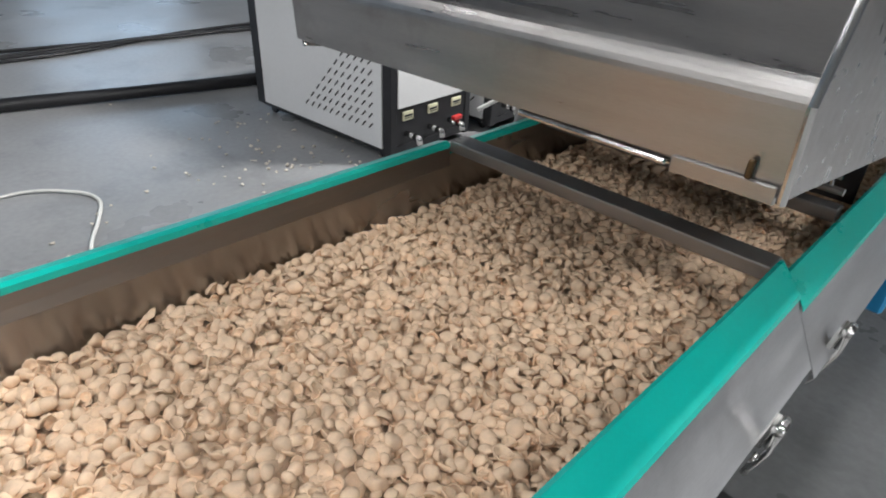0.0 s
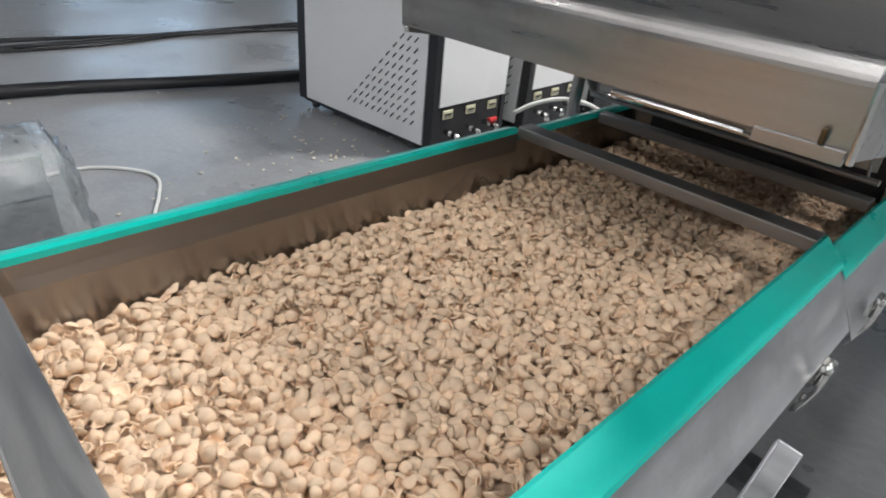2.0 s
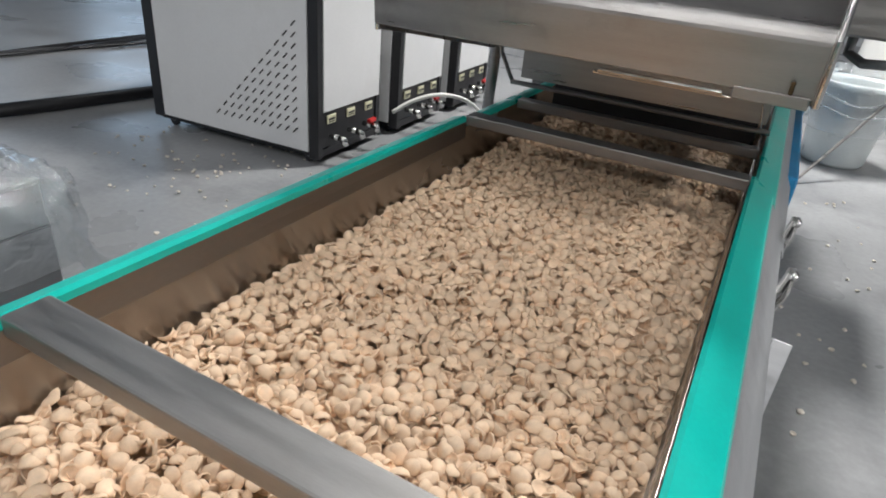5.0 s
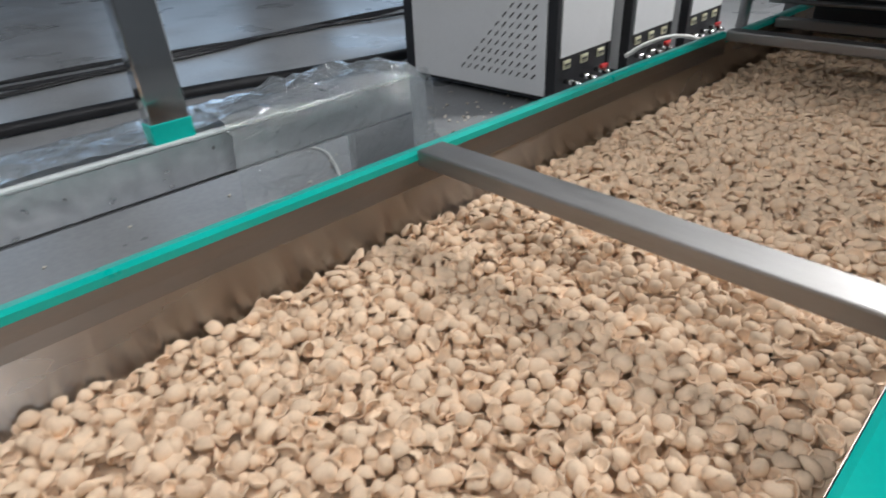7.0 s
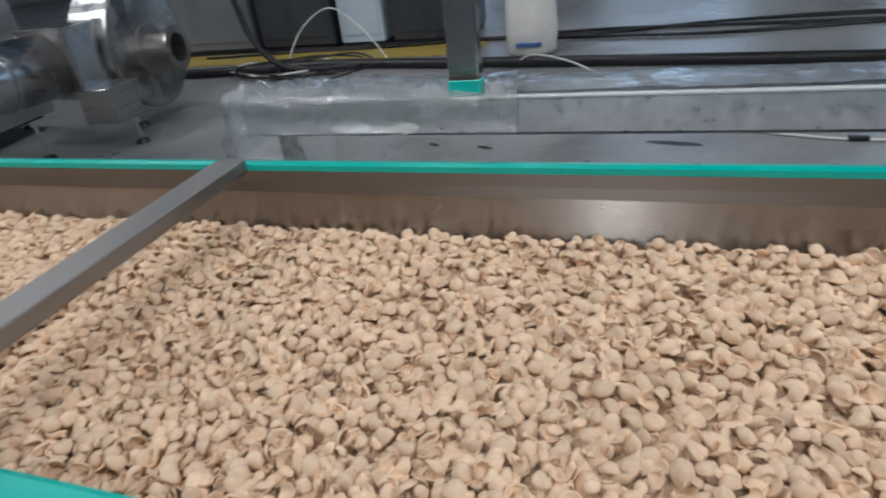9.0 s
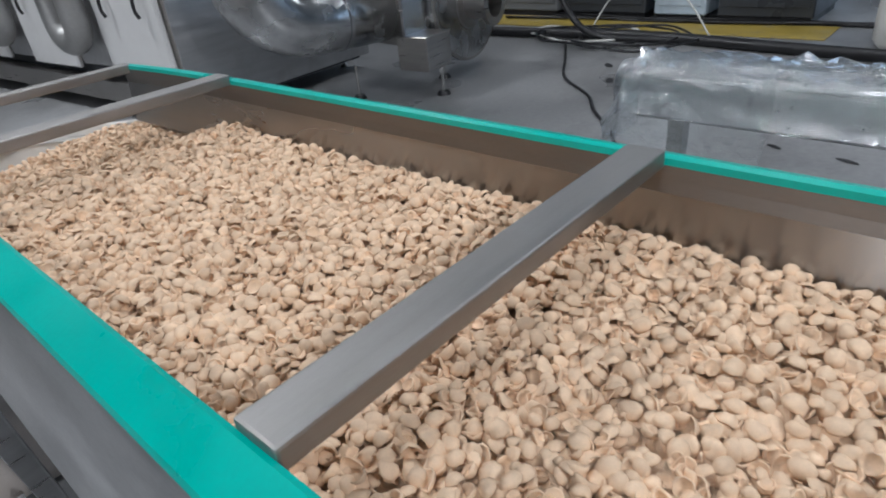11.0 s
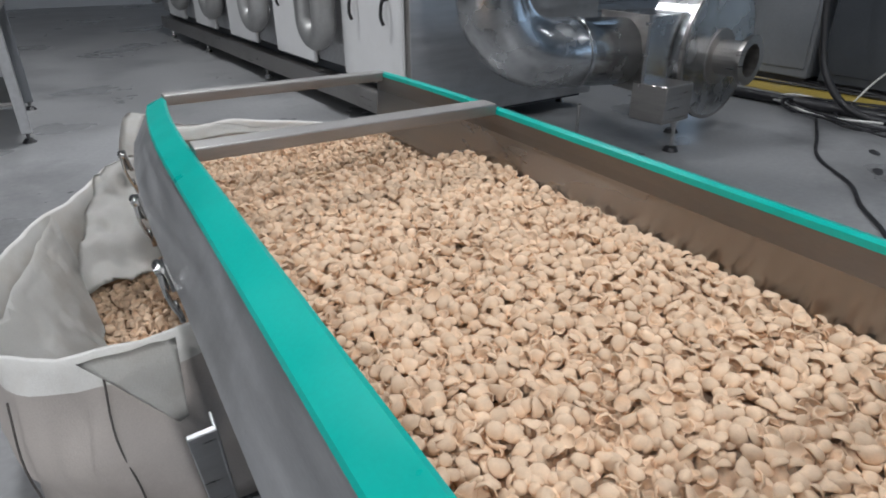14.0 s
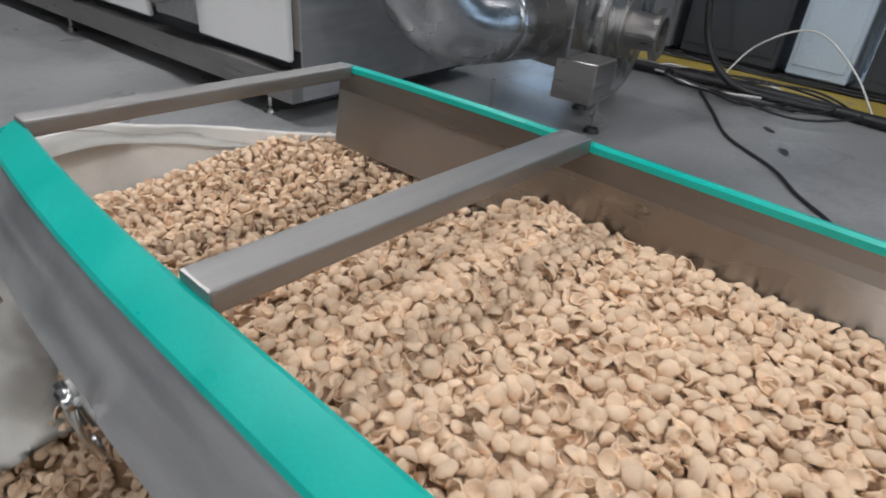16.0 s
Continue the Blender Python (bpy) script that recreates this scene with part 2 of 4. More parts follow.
def curve_points(knots, per=8):
    """Catmull-Rom through the knots."""
    k = [Vector(p) for p in knots]
    k = [2 * k[0] - k[1]] + k + [2 * k[-1] - k[-2]]
    out = []
    for i in range(1, len(k) - 2):
        for j in range(per):
            t = j / per
            a, b, c, d = k[i - 1], k[i], k[i + 1], k[i + 2]
            out.append(0.5 * (2 * b + (c - a) * t + (2 * a - 5 * b + 4 * c - d) * t * t + (3 * b - a - 3 * c + d) * t ** 3))
    out.append(k[-2])
    return out


def sheet_strip(profile, y0, y1, steps=1, thickness=0.003, warp=None):
    """A folded sheet: the profile (x, z) drawn out along y, with thickness."""
    bm = bmesh.new()
    rows = []
    for s in range(steps + 1):
        y = y0 + (y1 - y0) * s / steps
        rows.append([bm.verts.new(warp(x, y, z) if warp else (x, y, z)) for x, z in profile])
    for a, b in zip(rows, rows[1:]):
        for i in range(len(profile) - 1):
            bm.faces.new((a[i], a[i + 1], b[i + 1], b[i]))
    bmesh.ops.recalc_face_normals(bm, faces=bm.faces[:])
    bmesh.ops.solidify(bm, geom=bm.faces[:], thickness=thickness)
    return bm


def cylinder(r, h, at=(0, 0, 0), sides=20, r2=None, m=None, bevel=0.0):
    bm = bmesh.new()
    bmesh.ops.create_cone(bm, cap_ends=True, segments=sides, radius1=r, radius2=r if r2 is None else r2, depth=h)
    if bevel:
        bmesh.ops.bevel(bm, geom=[e for e in bm.edges if len(e.link_faces) == 2 and any(len(f.verts) > 4 for f in e.link_faces)], offset=bevel, segments=2, affect="EDGES")
    shifted(bm, (m or Matrix()) if m is not None else Matrix.Translation(at))
    return bm


# ---------------- hall ----------------
def build_hall():
    h = HALL
    bm = bmesh.new()
    bmesh.ops.create_grid(bm, x_segments=12, y_segments=18, size=0.5)
    for v in bm.verts:
        v.co = Vector(((h["x0"] + h["x1"]) / 2 + v.co.x * (h["x1"] - h["x0"]), (h["y0"] + h["y1"]) / 2 + v.co.y * (h["y1"] - h["y0"]), 0))
    tagged(part("floor", bm, FLOOR), "polished grey concrete factory floor with stains", "floor", kind="structure")
    t = 0.25
    walls = dict(wall_west=(h["x0"] - t, h["x0"], h["y0"], h["y1"]), wall_east=(h["x1"], h["x1"] + t, h["y0"], h["y1"]),
                 wall_south=(h["x0"] - t, h["x1"] + t, h["y0"] - t, h["y0"]), wall_north=(h["x0"] - t, h["x1"] + t, h["y1"], h["y1"] + t))
    for name, (a, b, c, d) in walls.items():
        tagged(part(name, box(a, b, c, d, 0, h["h"]), WALLM), "plain light grey factory hall wall", "wall", kind="structure")
    tagged(part("ceiling", box(h["x0"] - t, h["x1"] + t, h["y0"] - t, h["y1"] + t, h["h"], h["h"] + 0.2), CEIL), "light grey sheet ceiling of the hall", "ceiling", kind="structure")
    # high windows on the far long wall let bluish daylight in
    for i, y in enumerate((-14.0, -8.0, -2.0, 4.0, 10.0)):
        w = tagged(part(f"window_{i + 1}", box(h["x0"] + 0.004, h["x0"] + 0.05, y - 2.0, y + 2.0, 1.6, 4.8), GREY_PAINT), "tall hall window with daylight behind", "window", kind="structure")
        for k in (-1, 1):
            part("pane", box(h["x0"] + 0.05, h["x0"] + 0.06, y + k * 0.98 - 0.9, y + k * 0.98 + 0.9, 1.7, 4.7), SKYPANE, w)
        area_lamp("unseen_wall_light", (h["x0"] + 0.15, y, 3.2), 3.8, 3.0, 50, (0.55, 0.76, 1.0), 0, -90, 0)
    # unseen high light added in the long wall behind the walkway, streaking the steel
    high = tagged(part("window_6", box(h["x1"] - 0.05, h["x1"] - 0.004, -3.8, -2.6, 2.9, 5.7), GREY_PAINT), "unseen high light panel added to streak the trough steel", "window", kind="structure")
    for k in (-1, 1):
        part("pane", box(h["x1"] - 0.06, h["x1"] - 0.05, -3.2 + k * 0.29 - 0.26, -3.2 + k * 0.29 + 0.26, 3.0, 5.6), SKYPANE, high)
    area_lamp("unseen_wall_light", (h["x1"] - 0.15, -3.2, 4.3), 2.4, 0.3, 560, (1.0, 0.97, 0.93), 0, 90, 0)
    # rows of led panels under the ceiling
    first = None
    for x, y in [(q[0], q[1]) for q in LAMPS] + [(6.0, -12.0), (6.0, 3.3), (-8.0, -10.0), (-8.0, 6.0)]:
        m = pose(x, y, h["h"] - 0.05)
        if first is None:
            first = thing("ceiling_light", "rectangular white led ceiling light, switched on", "ceiling light", "hall lights", m=m)
            part("frame", box(-0.16, 0.16, -0.65, 0.65, -0.02, 0.05, 0.006), WHITE_PAINT, first)
            part("diffuser", box(-0.13, 0.13, -0.61, 0.61, -0.028, -0.0205), LED, first)
        else:
            copy_thing(first, m)
    for x, y, w in LAMPS:
        area_lamp("ceiling_lamp", (x, y, h["h"] - 0.12), 0.5, 1.2, w, (1.0, 0.975, 0.94))


build_hall()

# ---------------- vibrating conveyor trough ----------------
RIM, WIDTH, PAN = 0.85, 0.90, 0.635
TROUGH_END = -5.865


def end_warp(x, y, z):
    """Both walls draw in and dip a little towards the outlet."""
    s = max(0.0, min(1.3, (-5.03 - y) / 0.75))
    k = s * s
    if x > WIDTH / 2:
        x -= 0.045 * k
    else:
        x += 0.008 * k
    return (x, y, z - (0.020 if x > WIDTH / 2 else 0.010) * k * (1 if z > 0.7 else 0.2))


def near_warp(x, y, z):
    """The near rim ends in a slanting cut, its inner corner reaching forward, where the two troughs meet."""
    d = x - WIDTH
    s = max(0.0, 1 + y / 0.14) if y <= 0 else 0
    if d >= -0.01 and z > 0.7:
        y += 0.056 * s * max(0.0, min(1.0, 1 - d / 0.055))
        z += 0.006 * s * max(0.0, 1 - d / 0.06)
    return end_warp(x, y, z)


def start_warp(x, y, z):
    d = x - WIDTH
    if y < 0.1 and d > -0.004 and z > 0.76:
        y += 1.4 * max(0.0, 0.05 - d) - 0.5 * max(0.0, d - 0.05)
    return (x, y, z)


def wall_profiles(side):
    f = (lambda d: WIDTH + d) if side > 0 else (lambda d: -d)
    wall = [(f(-0.020), PAN - 0.03), (f(-0.013), PAN + 0.02), (f(0.0), RIM - 0.044), (f(0), RIM)]
    skirt = [(f(0.001), RIM), (f(0.006), RIM + 0.003), (f(0.057), RIM - 0.020), (f(0.064), RIM - 0.033), (f(0.130), 0.688), (f(0.120), 0.668)]
    tape = [(f(-0.0025), RIM - 0.011), (f(-0.0025), RIM + 0.002), (f(0.006), RIM + 0.0065), (f(0.0625), RIM - 0.0175), (f(0.067), RIM - 0.026)]
    if side < 0:
        tape = [(f(-0.0062), RIM - 0.012), (f(-0.0058), RIM + 0.002)] + tape[2:3] + [(f(0.042), RIM - 0.004)]
    # strip along the top of the inner face, darkened in place of a reflection
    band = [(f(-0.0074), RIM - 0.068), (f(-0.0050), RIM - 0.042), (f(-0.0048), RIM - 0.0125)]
    return wall, skirt, tape, band


def build_latch(parent, at):
    """A toggle latch that hangs down along the skirt."""
    m = Matrix.Translation(at) @ pose(0, 0, 0, 0, 10, 0)
    base = part("latch_base", shifted(box(-0.004, 0.008, -0.018, 0.018, -0.02, 0.045, 0.003), m), CHROME, parent, "chrome toggle latch")
    bm = bmesh.new()
    for s in (-1, 1):
        pts = curve_points([m @ Vector((0.012, 0.015 * s, 0.035)), m @ Vector((0.020, 0.016 * s, -0.01)), m @ Vector((0.018, 0.013 * s, -0.05)), m @ Vector((0.012, 0.009 * s, -0.088))], 4)
        tube(pts, 0.0045, 8, bm=bm)
    join(bm, shifted(cylinder(0.010, 0.040, sides=12), m @ pose(0.012, 0, 0.036, 90)))
    join(bm, shifted(box(0.006, 0.018, -0.012, 0.012, -0.098, -0.05, 0.003), m))
    part("lever", bm, CHROME, base, smooth=True)
    part("rubber_grip", shifted(box(0.008, 0.022, -0.011, 0.011, 0.030, 0.046, 0.004), m), BLACK_RUBBER, base, "black rubber grip")
    part("hook_plate", shifted(box(0.009, 0.014, -0.012, 0.012, -0.015, 0.03, 0.002), m), STEEL_DARK, base)


def build_trough():
    t = thing("conveyor_trough", "stainless vibrating conveyor trough with green-taped rims on a steel frame", "conveyor")
    for side in (-1, 1):
        wall, skirt, tape, band = wall_profiles(side)
        warp = near_warp if side > 0 else end_warp
        steps = 44
        w = part("side_wall", sheet_strip(wall, TROUGH_END, -0.0005, steps, 0.003, warp), STEEL_LONG, t, "brushed stainless side wall")
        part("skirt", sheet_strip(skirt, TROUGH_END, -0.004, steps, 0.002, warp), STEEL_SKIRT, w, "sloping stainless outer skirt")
        part("rim_tape", sheet_strip(tape, TROUGH_END - 0.01, -0.004, steps, 0.0012, warp), TAPE, w, "glossy green rim tape")
        part("rim_band", sheet_strip(band, TROUGH_END + 0.004, -0.0015, steps, 0.001, warp), STEEL_REFLECT_BAND, w, "steel strip under the rim, its dark reflection put into the colour")
        up = start_warp if side > 0 else None
        w2 = part("side_wall", sheet_strip(wall, 0.006 if side > 0 else 0.0005, 2.62, 8, 0.003, up), STEEL_LONG, t, "brushed stainless side wall")
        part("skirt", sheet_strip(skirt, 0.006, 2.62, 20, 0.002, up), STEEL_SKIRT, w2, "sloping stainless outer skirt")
        part("rim_tape", sheet_strip(tape, 0.006, 2.62, 20, 0.0012, up), TAPE, w2, "glossy green rim tape")
        # the upstream trough sits a little lower and wider
        w2.location = (0.012 * side, 0, -0.026)
    pan = bmesh.new()
    box(0.021, WIDTH - 0.021, -5.14, 2.62, PAN - 0.012, PAN, bm=pan)
    part("sieve_floor", pan, PERF, t, "dark perforated steel trough floor")
    part("end_wall", box(0.0, WIDTH, 2.625, 2.64, PAN - 0.03, RIM - 0.03), STEEL_LONG, t)
    for y, dz, w in ((0.0, 0.0, 0.065), (0.46, -0.026, 0.05), (-1.486, 0.0, 0.076), (-3.563, 0.008, 0.078), (-5.097, 0.010, 0.076), (-5.866, -0.014, 0.058)):
        bm = box(0.002, WIDTH - (0.046 if y < -5.5 else 0.002), y, y + w, RIM - 0.026 + dz, RIM + 0.010 + dz, 0.005, segments=2)
        part("crossbar", bm, STEEL_BAR, t, "square stainless crossbar welded between the rims")
    for p in ((1.034, -0.273, 0.705), (1.034, 0.108, 0.705), (1.030, -5.12, 0.700), (1.034, -4.69, 0.705), (1.015, -5.64, 0.675)):
        build_latch(t, p)
    # leaning spring arms under the skirt, on the near side and the far side
    for x, lean in ((1.055, 1), (-0.155, -1)):
        for y in (-0.44, -2.4, -4.34):
            bm = box(-0.024, 0.024, -0.005, 0.005, -0.30, 0.33, 0.002)
            box(-0.024, -0.018, -0.03, 0.006, -0.30, 0.33, 0.002, bm=bm)
            arm = part("spring_arm", shifted(bm, pose(x - 0.01 * lean, y - 0.10, 0.325, -24, 4 * lean, 0)), BEAM, t, "flat stainless spring arm")
            part("bolt", cylinder(0.016, 0.02, m=pose(x + 0.03 * lean, y - 0.17, 0.20, 0, 90, 0), sides=6), CHROME, arm)
    # base frame
    for x in (0.06, 0.84):
        part("base_rail", box(x - 0.04, x + 0.04, -4.45, 2.5, 0.05, 0.13, 0.004), STEEL_DARK, t)
        for y in (-4.3, -2.1, 0.1, 2.2):
            part("leg", box(x - 0.025, x + 0.025, y - 0.025, y + 0.025, 0.12, PAN - 0.02), STEEL_DARK, t)
            part("foot", cylinder(0.045, 0.05, (x, y, 0.026), 14), BLACK_RUBBER, t)
    for y in (-4.3, -2.1, 0.1, 2.2):
        part("cross_tie", box(-0.2, 1.11, y - 0.03, y + 0.03, 0.056, 0.122), STEEL_DARK, t)
    return t


build_trough()


# ---------------- puffed shells ----------------
def shell_arrays(rng, seg=9):
    """One puffed cup with a thin uneven rim, about 1 across: vertices and faces."""
    deep, squash, skew = rng.uniform(0.62, 1.0), rng.uniform(0.82, 1.0), rng.uniform(-0.25, 0.25)
    fold = rng.choice((0.03, 0.05, 0.08, 0.22))
    if fold > 0.2:
        deep *= 0.75
    wall = rng.uniform(0.055, 0.085)
    lip = [rng.uniform(-0.05, 0.05) for _ in range(seg)]
    verts, faces, rings = [], [], []

    def ring(r, z, wave):
        start = len(verts)
        for k in range(seg):
            a = 2 * math.pi * k / seg
            w = 1 + 0.04 * math.sin(2 * a + skew * 9) + rng.uniform(-0.025, 0.025) + wave * lip[k]
            verts.append((r * w * math.cos(a) + skew * z * 0.3, r * w * squash * math.sin(a), z + fold * math.sin(2 * a + skew * 5) * r + wave * lip[k] * 1.5))
        rings.append(start)

    h = 0.5 * deep
    verts.append((0, 0, h * rng.uniform(0.9, 1.0)))
    ring(0.21, h * 0.90, 0)
    ring(0.38, h * 0.63, 0)
    ring(0.48, h * 0.22, 0.4)
    ring(0.50, -h * 0.10, 1)
    ring(0.50 - wall * 0.8, -h * 0.14, 1)
    ring(0.46 - wall, h * 0.20, 0.4)
    ring(0.34 - wall, h * 0.60 - wall * 0.5, 0)
    tip = len(verts)
    verts.append((0, 0, h * 0.86 - wall))
    for k in range(seg):
        faces.append((0, rings[0] + k, rings[0] + (k + 1) % seg))
    for a, b in zip(rings, rings[1:]):
        for k in range(seg):
            faces.append((a + k, b + k, b + (k + 1) % seg, a + (k + 1) % seg))
    for k in range(seg):
        faces.append((tip, rings[-1] + (k + 1) % seg, rings[-1] + k))
    return np.array(verts), faces


SHELL_RNG = random.Random(11)
SHELLS = [shell_arrays(SHELL_RNG) for _ in range(16)]


def turned(rng, spread=38):
    """A resting turn: rim down or rim up, leaning."""
    flip = 180 if rng.random() < 0.42 else 0
    e = Euler((radians(flip + rng.gauss(0, spread)), radians(rng.gauss(0, spread)), radians(rng.uniform(0, 360))))
    return e.to_matrix()


def shells_mesh(name, places, material, filler=None):
    """One mesh of many shells from (x, y, z, size, turn, variant)."""
    verts, faces, base = [], [], 0
    for x, y, z, s, r, k in places:
        v, f = SHELLS[k]
        w = (v * s) @ np.array(r).T + (x, y, z)
        verts.append(w)
        faces.extend([tuple(i + base for i in q) for q in f])
        base += len(v)
    if filler:
        # a lumpy under-layer closes the gaps between the shells
        x0, x1, y0, y1, z = filler
        nx, ny = int((x1 - x0) / 0.012), int((y1 - y0) / 0.012)
        grid = [(x0 + (x1 - x0) * i / nx, y0 + (y1 - y0) * j / ny, z + 0.011 * noise.noise((i * 0.9, j * 0.9, len(places)))) for i in range(nx + 1) for j in range(ny + 1)]
        verts.append(np.array(grid))
        faces.extend([tuple(base + q for q in (i * (ny + 1) + j, (i + 1) * (ny + 1) + j, (i + 1) * (ny + 1) + j + 1, i * (ny + 1) + j + 1)) for i in range(nx) for j in range(ny)])
    me = bpy.data.meshes.new(name)
    me.from_pydata(np.concatenate(verts).tolist(), [], faces)
    me.materials.append(material)
    me.polygons.foreach_set("use_smooth", [True] * len(me.polygons))
    return me


SLAB, SPEED = 0.15, 0.113
SHELL_SIZE = 0.0306


def slab_places(rng):
    out = []
    step = 0.0220
    nx, ny = int(0.884 / step), int(round(SLAB / step))
    for layer, (z, keep) in enumerate(((PAN + 0.032, 0.65), (PAN + 0.046, 0.92), (PAN + 0.056, 0.60))):
        for i in range(nx + 1):
            for j in range(ny):
                if rng.random() > keep:
                    continue
                s = SHELL_SIZE * rng.choice((0.72, 0.85, 0.95, 1.0, 1.08, 1.2))
                x = 0.032 + (0.836) * (i + 0.5 * (layer % 2)) / (nx + 0.5) + rng.gauss(0, 0.005)
                y = -SLAB / 2 + SLAB * (j + 0.5) / ny + rng.gauss(0, 0.006)
                x = min(max(x, 0.010 + 0.5 * s), WIDTH - 0.010 - 0.5 * s)
                out.append((x - WIDTH / 2, y, z + rng.gauss(0, 0.004), s, turned(rng, 30), rng.randrange(len(SHELLS))))
    return out


def build_bed():
    rng = random.Random(5)
    meshes = [shells_mesh("puffed_shells", slab_places(rng), CEREAL, (-0.444, 0.444, -SLAB / 2, SLAB / 2, PAN + 0.030)) for _ in range(10)]
    singles = []
    for k in range(len(SHELLS)):
        singles.append(shells_mesh("shell", [(0, 0, 0, SHELL_SIZE, Matrix.Identity(3), k)], CEREAL_ONE))
    made = []
    count = int((2.5 + 5.10) / SLAB)
    order = []
    for i in range(count):
        y = -5.06 + SLAB * (i + 0.5)
        ob = new("puffed_shells", meshes[i % 10])
        tagged(ob, "layer of tan puffed cereal shells sliding along the trough", "cereal", "flowing cereal", "stuff")
        turn = 180 if (i // 10) % 2 else 0
        for _ in range(6):
            s = new("shell", rng.choice(singles))
            s.parent = ob
            s.matrix_local = Matrix.LocRotScale((rng.uniform(-0.42, 0.42), rng.uniform(-0.07, 0.07), PAN + 0.064 + rng.uniform(-0.004, 0.004)), turned(rng, 25).to_quaternion(), [rng.uniform(0.8, 1.15)] * 3)
        made.append((ob, y, turn, rng.uniform(0.20, 0.34)))
    return made


BED = build_bed()


def bed_motion():
    """The bed creeps towards the outlet; what passes the lip slides down into the heap."""
    lip = -5.08
    for ob, y, turn, deep in BED:
        leave = (y - lip) / SPEED
        times = [0, 0.25, 2, 4, 6, 8, 10, 12, 14, 15.75, 16]
        rows = [(q, pose(WIDTH / 2, y - SPEED * q, 0, 0, 0, turn)) for q in times if q < leave - 0.05 or leave > 16]
        if leave <= 16:
            s = -1 if turn else 1
            tail = [(leave, 0, 0, 0), (leave + 0.5, -0.055, -0.03, 12), (leave + 1.2, -0.14, -0.14, 20), (leave + 2.4, -0.20, -deep - 0.16, 25)]
            if leave < 0.3:
                rows = [(0, pose(WIDTH / 2, y, 0, 0, 0, turn))]
                tail = tail[1:]
            for q, dy, dz, tilt in tail:
                q = round(q, 2)
                if q < 15.9:
                    rows.append((q, pose(WIDTH / 2, lip + dy, dz, tilt * s, 0, turn)))
            last = rows[-1][1]
            rows.append((16, last))
        walk(ob, rows)


# ---------------- bag under the outlet ----------------
def heap_z(x, y):
    z = 0.555 - 1.0 * max(0.0, min(x, 1.12) - 0.80) - 0.10 * max(0.0, -5.58 - y) + 0.02 * math.sin(7 * x + 3 * y)
    if x < 0.2:
        z += 0.05 * (0.2 - x)
    edge = max(0.0, -6.13 - y)
    return z - 0.6 * edge


BAG = dict(x0=-0.16, x1=1.44, y0=-6.55, y1=-4.74)


def back_y(x, deep):
    """Where a depth behind the bag's middle comes to lie: the back draws in towards the far wall."""
    return -5.645 - deep * (1 - 0.55 * max(0.0, min(1.0, (0.45 - x) / 0.55)))


def bag_ring(z, grow, phase, fold):
    """A rounded, creased rectangle at height z."""
    b = BAG
    cx, cy, ax, ay = (b["x0"] + b["x1"]) / 2, (b["y0"] + b["y1"]) / 2, (b["x1"] - b["x0"]) / 2, (b["y1"] - b["y0"]) / 2
    pts = []
    n = 220
    for k in range(n):
        a = 2 * math.pi * k / n
        c, s = math.cos(a), math.sin(a)
        q = (abs(c) ** 7 + abs(s) ** 7) ** (-1 / 7)
        ridge = abs(noise.noise((6 * c, 6 * s, z * 5 + 3))) + 0.5 * abs(noise.noise((15 * c, 15 * s, z * 9)))
        w = grow + fold * (0.3 * math.sin(7 * a + phase) + 0.3 * noise.noise((3 * c, 3 * s, z * 4 + phase)) - 0.75 * ridge)
        px, py = cx + c * q * ax * (1 + w), cy + s * q * ay * (1 + w)
        if px > cx:
            px = cx + (px - cx) * (1 - 0.52 * max(0.0, min(1.0, (-5.35 - py) / 0.8)))
        if py < -5.645:
            py = back_y(px, -5.645 - py)
        pts.append((px, py, z + fold * 0.6 * noise.noise((3 * c + 5, 3 * s, phase))))
    return pts


